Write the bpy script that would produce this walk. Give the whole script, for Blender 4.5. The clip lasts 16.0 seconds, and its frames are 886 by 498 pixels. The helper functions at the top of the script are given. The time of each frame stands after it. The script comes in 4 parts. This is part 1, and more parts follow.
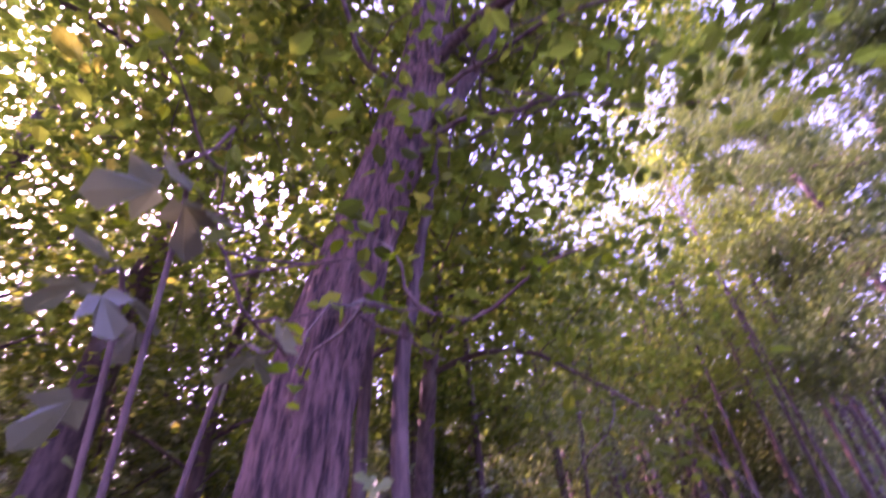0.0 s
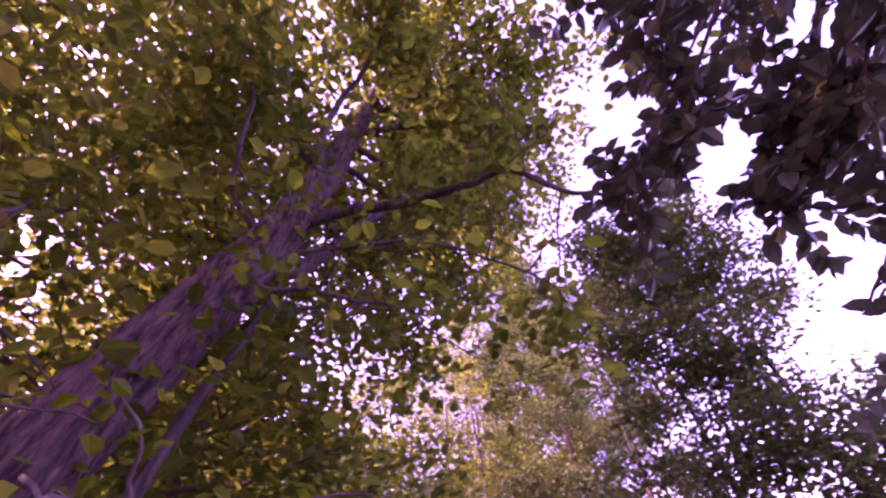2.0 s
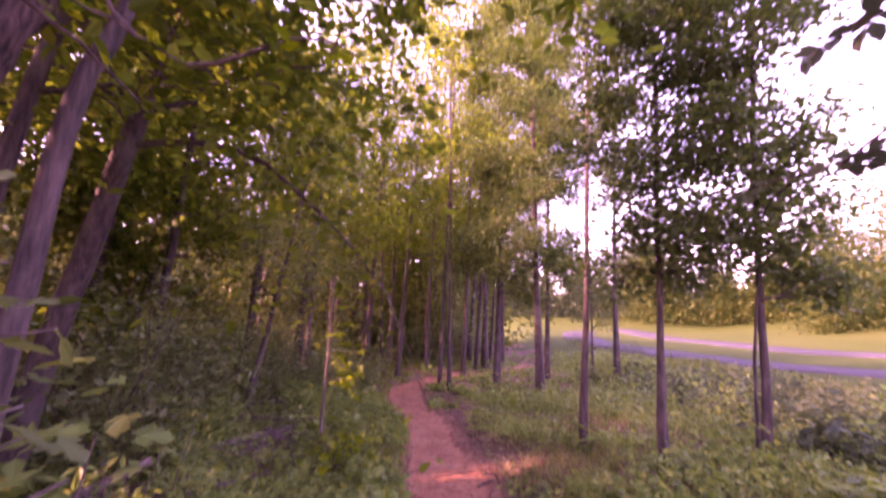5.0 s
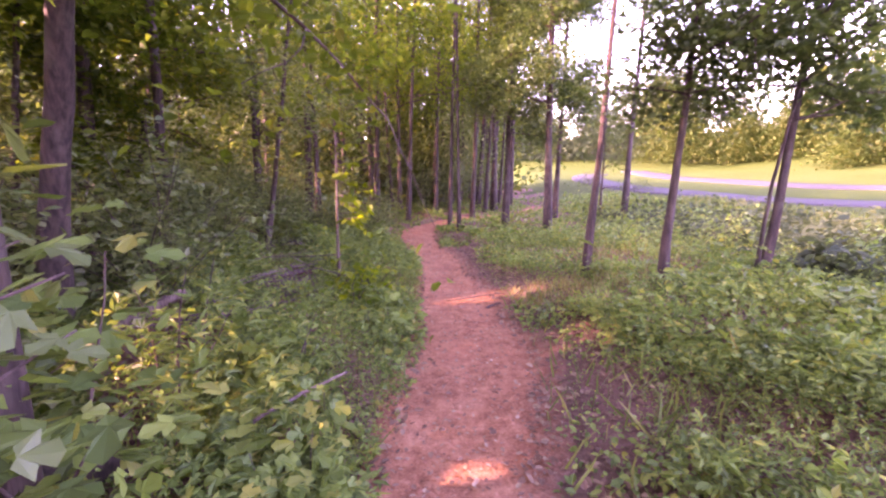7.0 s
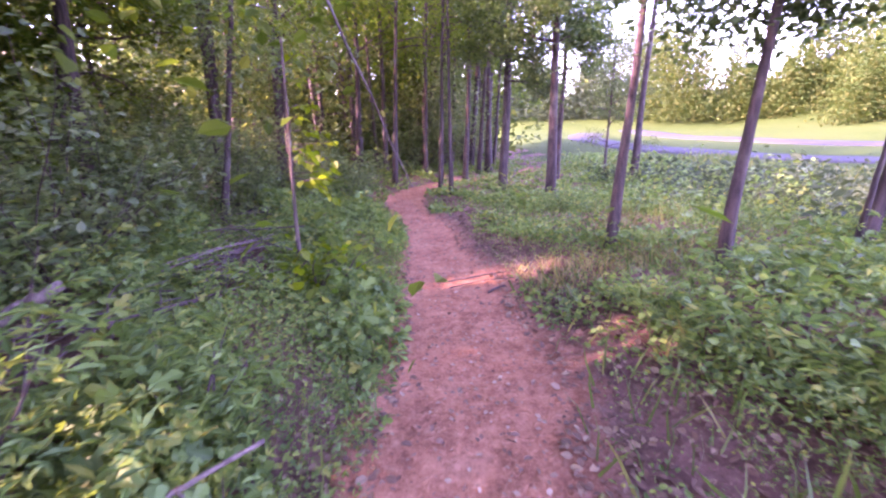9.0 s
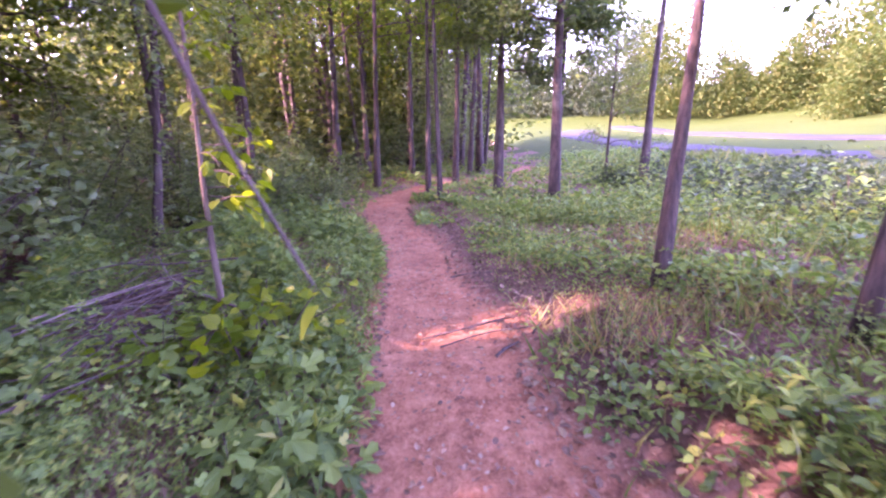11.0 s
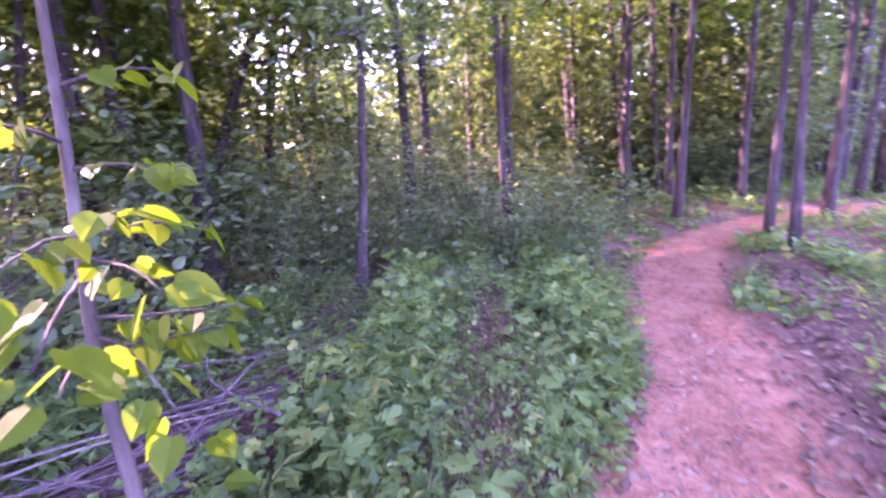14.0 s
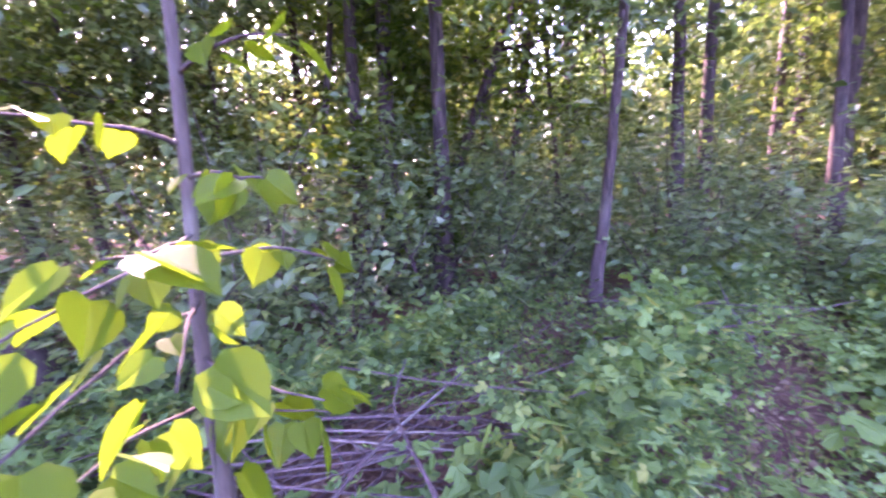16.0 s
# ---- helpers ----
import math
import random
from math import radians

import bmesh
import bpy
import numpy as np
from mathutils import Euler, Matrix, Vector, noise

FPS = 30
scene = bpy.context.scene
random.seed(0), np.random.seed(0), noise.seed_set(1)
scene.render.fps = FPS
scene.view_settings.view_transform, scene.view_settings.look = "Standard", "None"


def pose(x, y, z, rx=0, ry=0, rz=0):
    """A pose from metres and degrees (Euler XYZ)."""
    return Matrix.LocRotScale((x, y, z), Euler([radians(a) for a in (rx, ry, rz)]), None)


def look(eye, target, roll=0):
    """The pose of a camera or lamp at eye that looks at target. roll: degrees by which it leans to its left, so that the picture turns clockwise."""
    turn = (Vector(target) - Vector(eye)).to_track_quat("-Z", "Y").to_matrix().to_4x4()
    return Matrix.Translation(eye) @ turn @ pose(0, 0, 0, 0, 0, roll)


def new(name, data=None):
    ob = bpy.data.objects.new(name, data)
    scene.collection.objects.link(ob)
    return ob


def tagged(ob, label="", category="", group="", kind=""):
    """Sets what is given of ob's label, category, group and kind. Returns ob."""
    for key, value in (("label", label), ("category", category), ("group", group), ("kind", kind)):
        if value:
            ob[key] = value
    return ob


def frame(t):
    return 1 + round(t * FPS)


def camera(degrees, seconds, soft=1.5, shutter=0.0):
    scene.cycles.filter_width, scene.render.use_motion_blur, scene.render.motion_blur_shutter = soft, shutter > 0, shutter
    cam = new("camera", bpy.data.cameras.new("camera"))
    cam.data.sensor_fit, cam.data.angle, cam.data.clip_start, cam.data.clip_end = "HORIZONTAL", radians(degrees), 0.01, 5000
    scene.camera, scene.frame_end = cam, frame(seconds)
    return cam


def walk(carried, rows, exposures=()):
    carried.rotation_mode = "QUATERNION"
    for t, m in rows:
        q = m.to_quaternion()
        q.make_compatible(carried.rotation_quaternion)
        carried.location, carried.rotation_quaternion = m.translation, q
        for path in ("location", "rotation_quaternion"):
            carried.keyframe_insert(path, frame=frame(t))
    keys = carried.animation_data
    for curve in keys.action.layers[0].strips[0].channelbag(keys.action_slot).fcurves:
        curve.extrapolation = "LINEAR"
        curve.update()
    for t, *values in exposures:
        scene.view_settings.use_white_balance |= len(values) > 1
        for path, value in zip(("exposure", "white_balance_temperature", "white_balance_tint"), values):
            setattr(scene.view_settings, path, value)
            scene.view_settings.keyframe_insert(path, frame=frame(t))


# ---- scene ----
cam = camera(93.4, 16.0, soft=2.3, shutter=0.5)
METRES, EYE, TILT, LEAN, TURN = 7.2, 2.18, 33.0, 6.1, 40.0
ROWS = [
    (0.0, 0.0, 0.0, 0.0, 0.0, 0.0, -0.0),
    (0.5, -0.001, -0.0072, 0.0192, -7.08, 10.54, -5.14),
    (1.0, -0.0027, -0.0101, 0.0271, -14.42, 18.89, -9.42),
    (1.5, -0.0015, -0.0089, 0.0265, -21.21, 24.1, -12.9),
    (2.0, 0.0007, -0.0086, 0.0236, -26.53, 26.16, -15.8),
    (2.5, 0.0019, -0.0102, 0.0199, -30.21, 26.2, -17.96),
    (3.0, 0.002, -0.0107, 0.0203, -32.62, 24.22, -19.92),
    (3.5, 0.0024, -0.0123, 0.0171, -33.41, 20.74, -21.77),
    (4.0, 0.0057, -0.0148, 0.007, -32.9, 10.37, -23.71),
    (4.5, 0.0109, -0.0171, -0.0057, -31.62, -2.17, -24.83),
    (5.0, 0.0148, -0.0208, -0.0172, -30.42, -14.11, -25.52),
    (7.5, 0.0448, -0.0095, -0.0532, -30.14, -37.11, -23.1),
    (8.0, 0.0695, 0.0242, -0.079, -31.72, -38.23, -24.45),
    (8.5, 0.1068, 0.0548, -0.1013, -30.2, -37.86, -23.91),
    (9.0, 0.1447, 0.0898, -0.1284, -31.42, -39.18, -23.42),
    (11.5, 0.3074, 0.2631, -0.2264, -33.4, -38.68, -24.04),
    (12.0, 0.3508, 0.3074, -0.2519, -32.65, -40.31, -25.16),
    (12.5, 0.4082, 0.3428, -0.272, -28.63, -39.96, -23.24),
    (13.0, 0.4521, 0.3873, -0.3026, -23.93, -41.3, -21.44),
    (13.5, 0.476, 0.4413, -0.3276, -11.85, -43.5, -12.6),
    (14.0, 0.5004, 0.4955, -0.3479, 0.67, -44.54, -1.12),
    (14.5, 0.5012, 0.5382, -0.3743, 10.24, -44.58, -1.82),
    (15.0, 0.5114, 0.5681, -0.393, 17.51, -44.28, 7.4),
    (15.5, 0.5048, 0.5815, -0.4004, 23.44, -43.43, 13.05),
    (16.0, 0.494, 0.5814, -0.3993, 28.99, -41.94, 17.1),
]
walk(cam, [(t, pose(0, 0, EYE, TILT, LEAN, TURN) @ pose(METRES * x, METRES * y, METRES * z, 90 + pitch, roll, yaw)) for t, x, y, z, yaw, pitch, roll in ROWS],
     exposures=[(0.0, 4.1, 6450, 116), (0.6, 3.3, 6950, 153), (2.5, 3.25, 7050, 163), (3.5, 3.35, 7050, 163), (5.2, 3.95, 8500, 120), (7.3, 4.67, 7700, 88), (9.0, 4.7, 6500, 84), (11.5, 4.75, 6550, 90), (13.0, 4.66, 6650, 95), (13.5, 4.86, 7200, 92), (14.0, 5.2, 5900, 94), (14.5, 5.3, 5850, 84), (15.0, 5.32, 5800, 68), (15.5, 5.35, 5850, 67), (16.0, 5.37, 5950, 77)])

# ---- light ----
SUN_EL, SUN_AZ = radians(33), radians(-104)  # azimuth from +y towards +x
TO_SUN = Vector((math.sin(SUN_AZ) * math.cos(SUN_EL), math.cos(SUN_AZ) * math.cos(SUN_EL), math.sin(SUN_EL)))
world = bpy.data.worlds.new("world")
scene.world = world
world.use_nodes = True
wn = world.node_tree.nodes
sky = wn.new("ShaderNodeTexSky")
sky.sky_type, sky.sun_disc = "NISHITA", False
sky.sun_elevation, sky.sun_rotation = SUN_EL, SUN_AZ
sky.air_density, sky.dust_density = 1.0, 1.5
wn["Background"].inputs[1].default_value = 0.15
world.node_tree.links.new(sky.outputs[0], wn["Background"].inputs[0])
sun = new("sun", bpy.data.lights.new("sun", "SUN"))
sun.data.energy, sun.data.angle, sun.data.color = 1.5, radians(0.8), (1.0, 0.84, 0.62)
sun.matrix_world = look((0, 0, 30), Vector((0, 0, 30)) - TO_SUN)

RNG = np.random.default_rng(7)


# ---- materials ----
def node_mat(name):
    m = bpy.data.materials.new(name)
    m.use_nodes = True
    nt = m.node_tree
    return m, nt, nt.nodes["Principled BSDF"]


def ramp(nt, fac, stops):
    r = nt.nodes.new("ShaderNodeValToRGB")
    while len(r.color_ramp.elements) < len(stops):
        r.color_ramp.elements.new(0.5)
    for e, (p, c) in zip(r.color_ramp.elements, stops):
        e.position, e.color = p, (*c, 1)
    nt.links.new(fac, r.inputs[0])
    return r.outputs[0]


def noise_tex(nt, scale, detail=4, rough=0.6, stretch=None):
    co = nt.nodes.new("ShaderNodeTexCoord")
    out = co.outputs["Object"]
    if stretch:
        mp = nt.nodes.new("ShaderNodeMapping")
        mp.inputs["Scale"].default_value = stretch
        nt.links.new(out, mp.inputs[0])
        out = mp.outputs[0]
    n = nt.nodes.new("ShaderNodeTexNoise")
    n.inputs["Scale"].default_value, n.inputs["Detail"].default_value, n.inputs["Roughness"].default_value = scale, detail, rough
    nt.links.new(out, n.inputs["Vector"])
    return n.outputs[0]


def mixed(nt, fac, a, b, mode="MIX"):
    x = nt.nodes.new("ShaderNodeMix")
    x.data_type, x.blend_type = "RGBA", mode
    for sock, v in ((x.inputs[0], fac), (x.inputs[6], a), (x.inputs[7], b)):
        if hasattr(v, "is_linked"):
            nt.links.new(v, sock)
        elif isinstance(v, tuple):
            sock.default_value = (*v, 1)
        else:
            sock.default_value = v
    return x.outputs[2]


def bump(nt, bsdf, height, strength, distance):
    b = nt.nodes.new("ShaderNodeBump")
    b.inputs["Strength"].default_value, b.inputs["Distance"].default_value = strength, distance
    nt.links.new(height, b.inputs["Height"])
    nt.links.new(b.outputs[0], bsdf.inputs["Normal"])


def leaf_mat(name, stops, through_light=0.4, glow=(1.5, 1.35, 0.5), rough=0.36, gloss=0.5):
    """Leaves: a colour of its own for each leaf, light passing through the blade."""
    m, nt, p = node_mat(name)
    g = nt.nodes.new("ShaderNodeNewGeometry")
    col = ramp(nt, g.outputs["Random Per Island"], stops)
    patch = noise_tex(nt, 0.7, 2)
    col = mixed(nt, 0.55, col, ramp(nt, patch, [(0.3, (0.45, 0.5, 0.4)), (0.7, (1.0, 1.0, 1.0))]), "MULTIPLY")
    nt.links.new(col, p.inputs["Base Color"])
    p.inputs["Roughness"].default_value = rough
    p.inputs["Specular IOR Level"].default_value = gloss
    tr = nt.nodes.new("ShaderNodeBsdfTranslucent")
    nt.links.new(mixed(nt, 1.0, col, glow, "MULTIPLY"), tr.inputs[0])
    ms = nt.nodes.new("ShaderNodeMixShader")
    ms.inputs[0].default_value = through_light
    nt.links.new(p.outputs[0], ms.inputs[1])
    nt.links.new(tr.outputs[0], ms.inputs[2])
    nt.links.new(ms.outputs[0], nt.nodes["Material Output"].inputs[0])
    return m


def bark_mat(name, dark, light, scale=9.0, depth=0.02, lichen=(0.3, 0.3, 0.26), sharp=(0.35, 0.62)):
    m, nt, p = node_mat(name)
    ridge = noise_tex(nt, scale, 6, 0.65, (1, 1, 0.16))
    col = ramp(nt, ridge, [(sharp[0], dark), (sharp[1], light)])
    blot = noise_tex(nt, 2.3, 4)
    col = mixed(nt, ramp(nt, blot, [(0.52, (0, 0, 0)), (0.75, (0.45, 0.45, 0.45))]), col, lichen)
    nt.links.new(col, p.inputs["Base Color"])
    p.inputs["Roughness"].default_value = 0.9
    bump(nt, p, ridge, 0.9, depth)
    return m


def ground_mat(name, stops, fine=30.0, coarse=1.2, depth=0.02, rough=0.95):
    m, nt, p = node_mat(name)
    a, b = noise_tex(nt, coarse, 5), noise_tex(nt, fine, 6, 0.7)
    col = mixed(nt, 0.5, ramp(nt, a, stops), ramp(nt, b, stops))
    nt.links.new(col, p.inputs["Base Color"])
    p.inputs["Roughness"].default_value = rough
    p.inputs["Specular IOR Level"].default_value = 0.08
    bump(nt, p, b, 0.8, depth)
    return m


LEAF_CANOPY = leaf_mat("canopy leaves", [(0.0, (0.06, 0.105, 0.02)), (0.5, (0.105, 0.165, 0.032)), (0.9, (0.15, 0.2, 0.04)), (1.0, (0.25, 0.24, 0.06))], 0.68, (1.35, 1.45, 0.55), rough=0.5, gloss=0.25)
LEAF_FINE = leaf_mat("edge tree leaves", [(0.0, (0.055, 0.095, 0.042)), (0.6, (0.09, 0.145, 0.055)), (1.0, (0.14, 0.19, 0.07))], 0.45, (1.3, 1.4, 0.6), rough=0.5, gloss=0.3)
# Distance haze mixed into the green; also serves the meadow-edge weeds.
LEAF_HAZE = leaf_mat("haze-tinted leaves", [(0.0, (0.045, 0.075, 0.05)), (1.0, (0.085, 0.12, 0.07))], 0.35, rough=0.6, gloss=0.1)
LEAF_WOOD = leaf_mat("deep wood leaves", [(0.0, (0.05, 0.085, 0.03)), (0.6, (0.09, 0.13, 0.04)), (1.0, (0.15, 0.17, 0.055))], 0.45, (1.3, 1.3, 0.6), rough=0.6, gloss=0.15)
LEAF_UNDER = leaf_mat("undergrowth leaves", [(0.0, (0.07, 0.14, 0.05)), (0.45, (0.14, 0.25, 0.08)), (0.85, (0.2, 0.31, 0.09)), (1.0, (0.32, 0.34, 0.1))], 0.45, rough=0.5, gloss=0.35)
LEAF_SHRUB = leaf_mat("shrub leaves", [(0.0, (0.085, 0.15, 0.07)), (0.6, (0.15, 0.23, 0.11)), (0.93, (0.21, 0.29, 0.14)), (1.0, (0.3, 0.36, 0.27))], 0.5)
LEAF_YOUNG = leaf_mat("young broad leaves", [(0.0, (0.06, 0.15, 0.012)), (0.5, (0.12, 0.2, 0.012)), (1.0, (0.19, 0.25, 0.015))], 0.6, (1.6, 1.5, 0.2), rough=0.5, gloss=0.3)
LEAF_DARK = leaf_mat("overhanging leaves", [(0.0, (0.06, 0.085, 0.065)), (0.94, (0.12, 0.145, 0.105)), (1.0, (0.26, 0.24, 0.12))], 0.42, (1.2, 1.2, 0.8))
LEAF_GOLD = leaf_mat("sunlit hillside leaves", [(0.0, (0.035, 0.07, 0.02)), (0.5, (0.065, 0.1, 0.025)), (1.0, (0.11, 0.12, 0.035))], 0.4, (1.3, 1.35, 0.6), rough=0.6, gloss=0.1)
LEAF_DRY = leaf_mat("dry leaves", [(0.0, (0.10, 0.05, 0.035)), (0.6, (0.2, 0.11, 0.08)), (1.0, (0.32, 0.22, 0.15))], 0.15, (1.2, 0.9, 0.6), 0.8)
LEAF_CHAFF = leaf_mat("pale leaf chaff", [(0.0, (0.16, 0.075, 0.055)), (0.6, (0.28, 0.165, 0.12)), (1.0, (0.42, 0.3, 0.23))], 0.1, (1.2, 0.9, 0.6), 0.8)
GRASS_DRY = leaf_mat("dry grass blades", [(0.0, (0.2, 0.16, 0.06)), (1.0, (0.42, 0.33, 0.15))], 0.3, (1.3, 1.1, 0.6))
GRASS = leaf_mat("grass blades", [(0.0, (0.06, 0.12, 0.02)), (0.6, (0.12, 0.18, 0.04)), (1.0, (0.26, 0.24, 0.08))], 0.3)
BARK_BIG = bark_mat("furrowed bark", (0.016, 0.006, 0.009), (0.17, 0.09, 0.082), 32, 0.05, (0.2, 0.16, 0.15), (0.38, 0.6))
BARK = bark_mat("brown bark", (0.02, 0.013, 0.014), (0.092, 0.058, 0.057), 22, 0.012, (0.2, 0.19, 0.17))
BARK_PALE = bark_mat("pale smooth bark", (0.06, 0.042, 0.038), (0.18, 0.125, 0.11), 10, 0.006)
TWIG = bark_mat("twig bark", (0.03, 0.018, 0.02), (0.11, 0.068, 0.065), 30, 0.003)
DEADWOOD = bark_mat("weathered dead wood", (0.08, 0.052, 0.05), (0.25, 0.18, 0.165), 22, 0.006)
BRUSHWOOD = bark_mat("brushwood", (0.035, 0.02, 0.025), (0.15, 0.095, 0.095), 24, 0.004)
LITTER = ground_mat("leaf litter soil", [(0.3, (0.06, 0.035, 0.032)), (0.5, (0.16, 0.085, 0.072)), (0.7, (0.28, 0.17, 0.14))], 38, 1.5, 0.03)
CLAY = ground_mat("red clay", [(0.34, (0.12, 0.045, 0.035)), (0.46, (0.28, 0.115, 0.08)), (0.56, (0.38, 0.16, 0.11)), (0.7, (0.5, 0.26, 0.19))], 11, 1.7, 0.06)
SOIL_STOPS = [(0.32, (0.05, 0.03, 0.027)), (0.5, (0.13, 0.075, 0.062)), (0.68, (0.26, 0.16, 0.13))]
TRODDEN = ground_mat("clay-stained soil", SOIL_STOPS, 30, 3.0, 0.04)


def trail_mat():
    """Red clay that gives way to darker trodden soil towards the worn edges, in a ragged line."""
    m, nt, p = node_mat("trail clay")
    a, b, c = noise_tex(nt, 2.4, 5), noise_tex(nt, 9, 6, 0.72), noise_tex(nt, 42, 4, 0.7)
    clay = [(0.36, (0.12, 0.045, 0.033)), (0.45, (0.27, 0.115, 0.072)), (0.54, (0.4, 0.17, 0.105)), (0.64, (0.54, 0.28, 0.19))]
    col = mixed(nt, 0.3, mixed(nt, 0.6, ramp(nt, a, clay), ramp(nt, b, clay)), ramp(nt, c, clay))
    soil = mixed(nt, 0.5, ramp(nt, b, SOIL_STOPS), ramp(nt, c, SOIL_STOPS))
    at = nt.nodes.new("ShaderNodeAttribute")
    at.attribute_name = "wear"
    add = nt.nodes.new("ShaderNodeMath")
    add.operation = "MULTIPLY_ADD"
    nt.links.new(b, add.inputs[0])
    add.inputs[1].default_value = 0.9
    nt.links.new(at.outputs["Fac"], add.inputs[2])
    edge = ramp(nt, add.outputs[0], [(0.98, (0, 0, 0)), (1.0, (0, 0, 0))])
    edge.node.color_ramp.elements[0].position = 0.55
    edge.node.color_ramp.elements[1].position = 0.8
    edge.node.color_ramp.elements[1].color = (1, 1, 1, 1)
    half = nt.nodes.new("ShaderNodeMath")
    half.operation = "MULTIPLY"
    half.inputs[1].default_value = 0.5
    nt.links.new(add.outputs[0], half.inputs[0])
    nt.links.new(half.outputs[0], edge.node.inputs[0])
    nt.links.new(mixed(nt, edge, col, soil), p.inputs["Base Color"])
    p.inputs["Roughness"].default_value = 0.95
    p.inputs["Specular IOR Level"].default_value = 0.08
    bump(nt, p, b, 1.0, 0.09)
    return m


TRAIL_CLAY = trail_mat()
ASPHALT = ground_mat("worn asphalt", [(0.3, (0.036, 0.035, 0.042)), (0.7, (0.062, 0.06, 0.07))], 60, 0.4, 0.005)


# ---- mesh helpers ----
def mesh_of(name, verts, faces, material, smooth=False):
    """A mesh from vertices (n, 3) and arrays of faces, each (m, k)."""
    me = bpy.data.meshes.new(name)
    verts = np.asarray(verts, dtype=np.float32)
    loops = np.concatenate([np.asarray(f, dtype=np.int32).ravel() for f in faces])
    sizes = np.concatenate([np.full(len(f), np.shape(f)[1], dtype=np.int32) for f in faces])
    me.vertices.add(len(verts))
    me.vertices.foreach_set("co", verts.ravel())
    me.loops.add(len(loops))
    me.loops.foreach_set("vertex_index", loops)
    me.polygons.add(len(sizes))
    me.polygons.foreach_set("loop_start", np.concatenate([[0], np.cumsum(sizes)[:-1]]).astype(np.int32))
    me.polygons.foreach_set("use_smooth", np.full(len(sizes), smooth))
    me.update(calc_edges=True)
    me.validate()
    me.materials.append(material)
    return me


def part(name, me, parent=None, label=""):
    ob = new(name, me)
    if parent:
        ob.parent = parent
    return tagged(ob, label)


def thing(name, at, label, category, group=""):
    """An empty at a thing's base; its parts lie in world places and hang under it."""
    ob = new(name)
    ob.location = at
    ob.empty_display_size = 0.1
    return tagged(ob, label, category, group)


def under(name, me, parent, label=""):
    """A part built in world coordinates under a thing that stands at its own place."""
    root = parent
    off = Vector(root.location)
    while root.parent:
        root = root.parent
        off += Vector(root.location)
    me.transform(Matrix.Translation(-off))
    return part(name, me, parent, label)


def smooth_path(points, n):
    """Catmull-Rom through the points, n samples."""
    p = np.array(points, dtype=float)
    p = np.vstack([2 * p[0] - p[1], p, 2 * p[-1] - p[-2]])
    s = np.linspace(0, len(p) - 3 - 1e-6, n)
    i = s.astype(int)
    u = (s - i)[:, None]
    a, b, c, d = p[i], p[i + 1], p[i + 2], p[i + 3]
    return 0.5 * (2 * b + (c - a) * u + (2 * a - 5 * b + 4 * c - d) * u ** 2 + (3 * b - a - 3 * c + d) * u ** 3)


def tube_arrays(points, radii, sides, rough=0.0, seed=0.0, flare=0.0):
    p = np.array(points, dtype=float)
    n = len(p)
    t = np.gradient(p, axis=0)
    t /= np.linalg.norm(t, axis=1)[:, None] + 1e-9
    ref = np.array([1.0, 0, 0]) if abs(t[0][0]) < 0.8 else np.array([0, 1.0, 0])
    a = np.cross(t, ref)
    a /= np.linalg.norm(a, axis=1)[:, None] + 1e-9
    b = np.cross(t, a)
    th = np.linspace(0, 2 * math.pi, sides, endpoint=False)
    r = np.repeat(np.asarray(radii, dtype=float)[:, None], sides, axis=1)
    if rough:
        k = np.arange(n)[:, None] / n * 9 + seed
        r = r * (1 + rough * (np.sin(3 * th + k * 2.1) * 0.5 + np.sin(5 * th - k * 3.3 + 1) * 0.3 + np.sin(2 * th + k * 5.7 + seed) * 0.4))
    if flare:
        z = (np.linspace(0, 1, n) / 0.12)[:, None]
        r = r * (1 + flare * np.exp(-z ** 2) * (1 + 0.5 * np.sin(4 * th + seed)))
    v = p[:, None, :] + r[..., None] * (np.cos(th)[None, :, None] * a[:, None, :] + np.sin(th)[None, :, None] * b[:, None, :])
    v = v.reshape(-1, 3)
    i = np.arange(n - 1)[:, None] * sides
    j = np.arange(sides)[None, :]
    j2 = (j + 1) % sides
    f = np.stack([i + j, i + j2, i + sides + j2, i + sides + j], axis=-1).reshape(-1, 4)
    return v, f


def tube(name, points, radii, sides, material, rough=0.0, seed=0.0, flare=0.0):
    v, f = tube_arrays(points, radii, sides, rough, seed, flare)
    cap0 = np.arange(sides)[::-1][None, :]
    cap1 = (np.arange(sides) + len(v) - sides)[None, :]
    return mesh_of(name, v, [f, cap0, cap1], material, True)


def tubes(name, list_of, sides, material):
    """Many thin tubes in one mesh: (points, radii) each."""
    vs, fs, k = [], [], 0
    for pts, rad in list_of:
        v, f = tube_arrays(pts, rad, sides)
        vs.append(v)
        fs.append(f + k)
        k += len(v)
    return mesh_of(name, np.concatenate(vs), [np.concatenate(fs)], material, True)


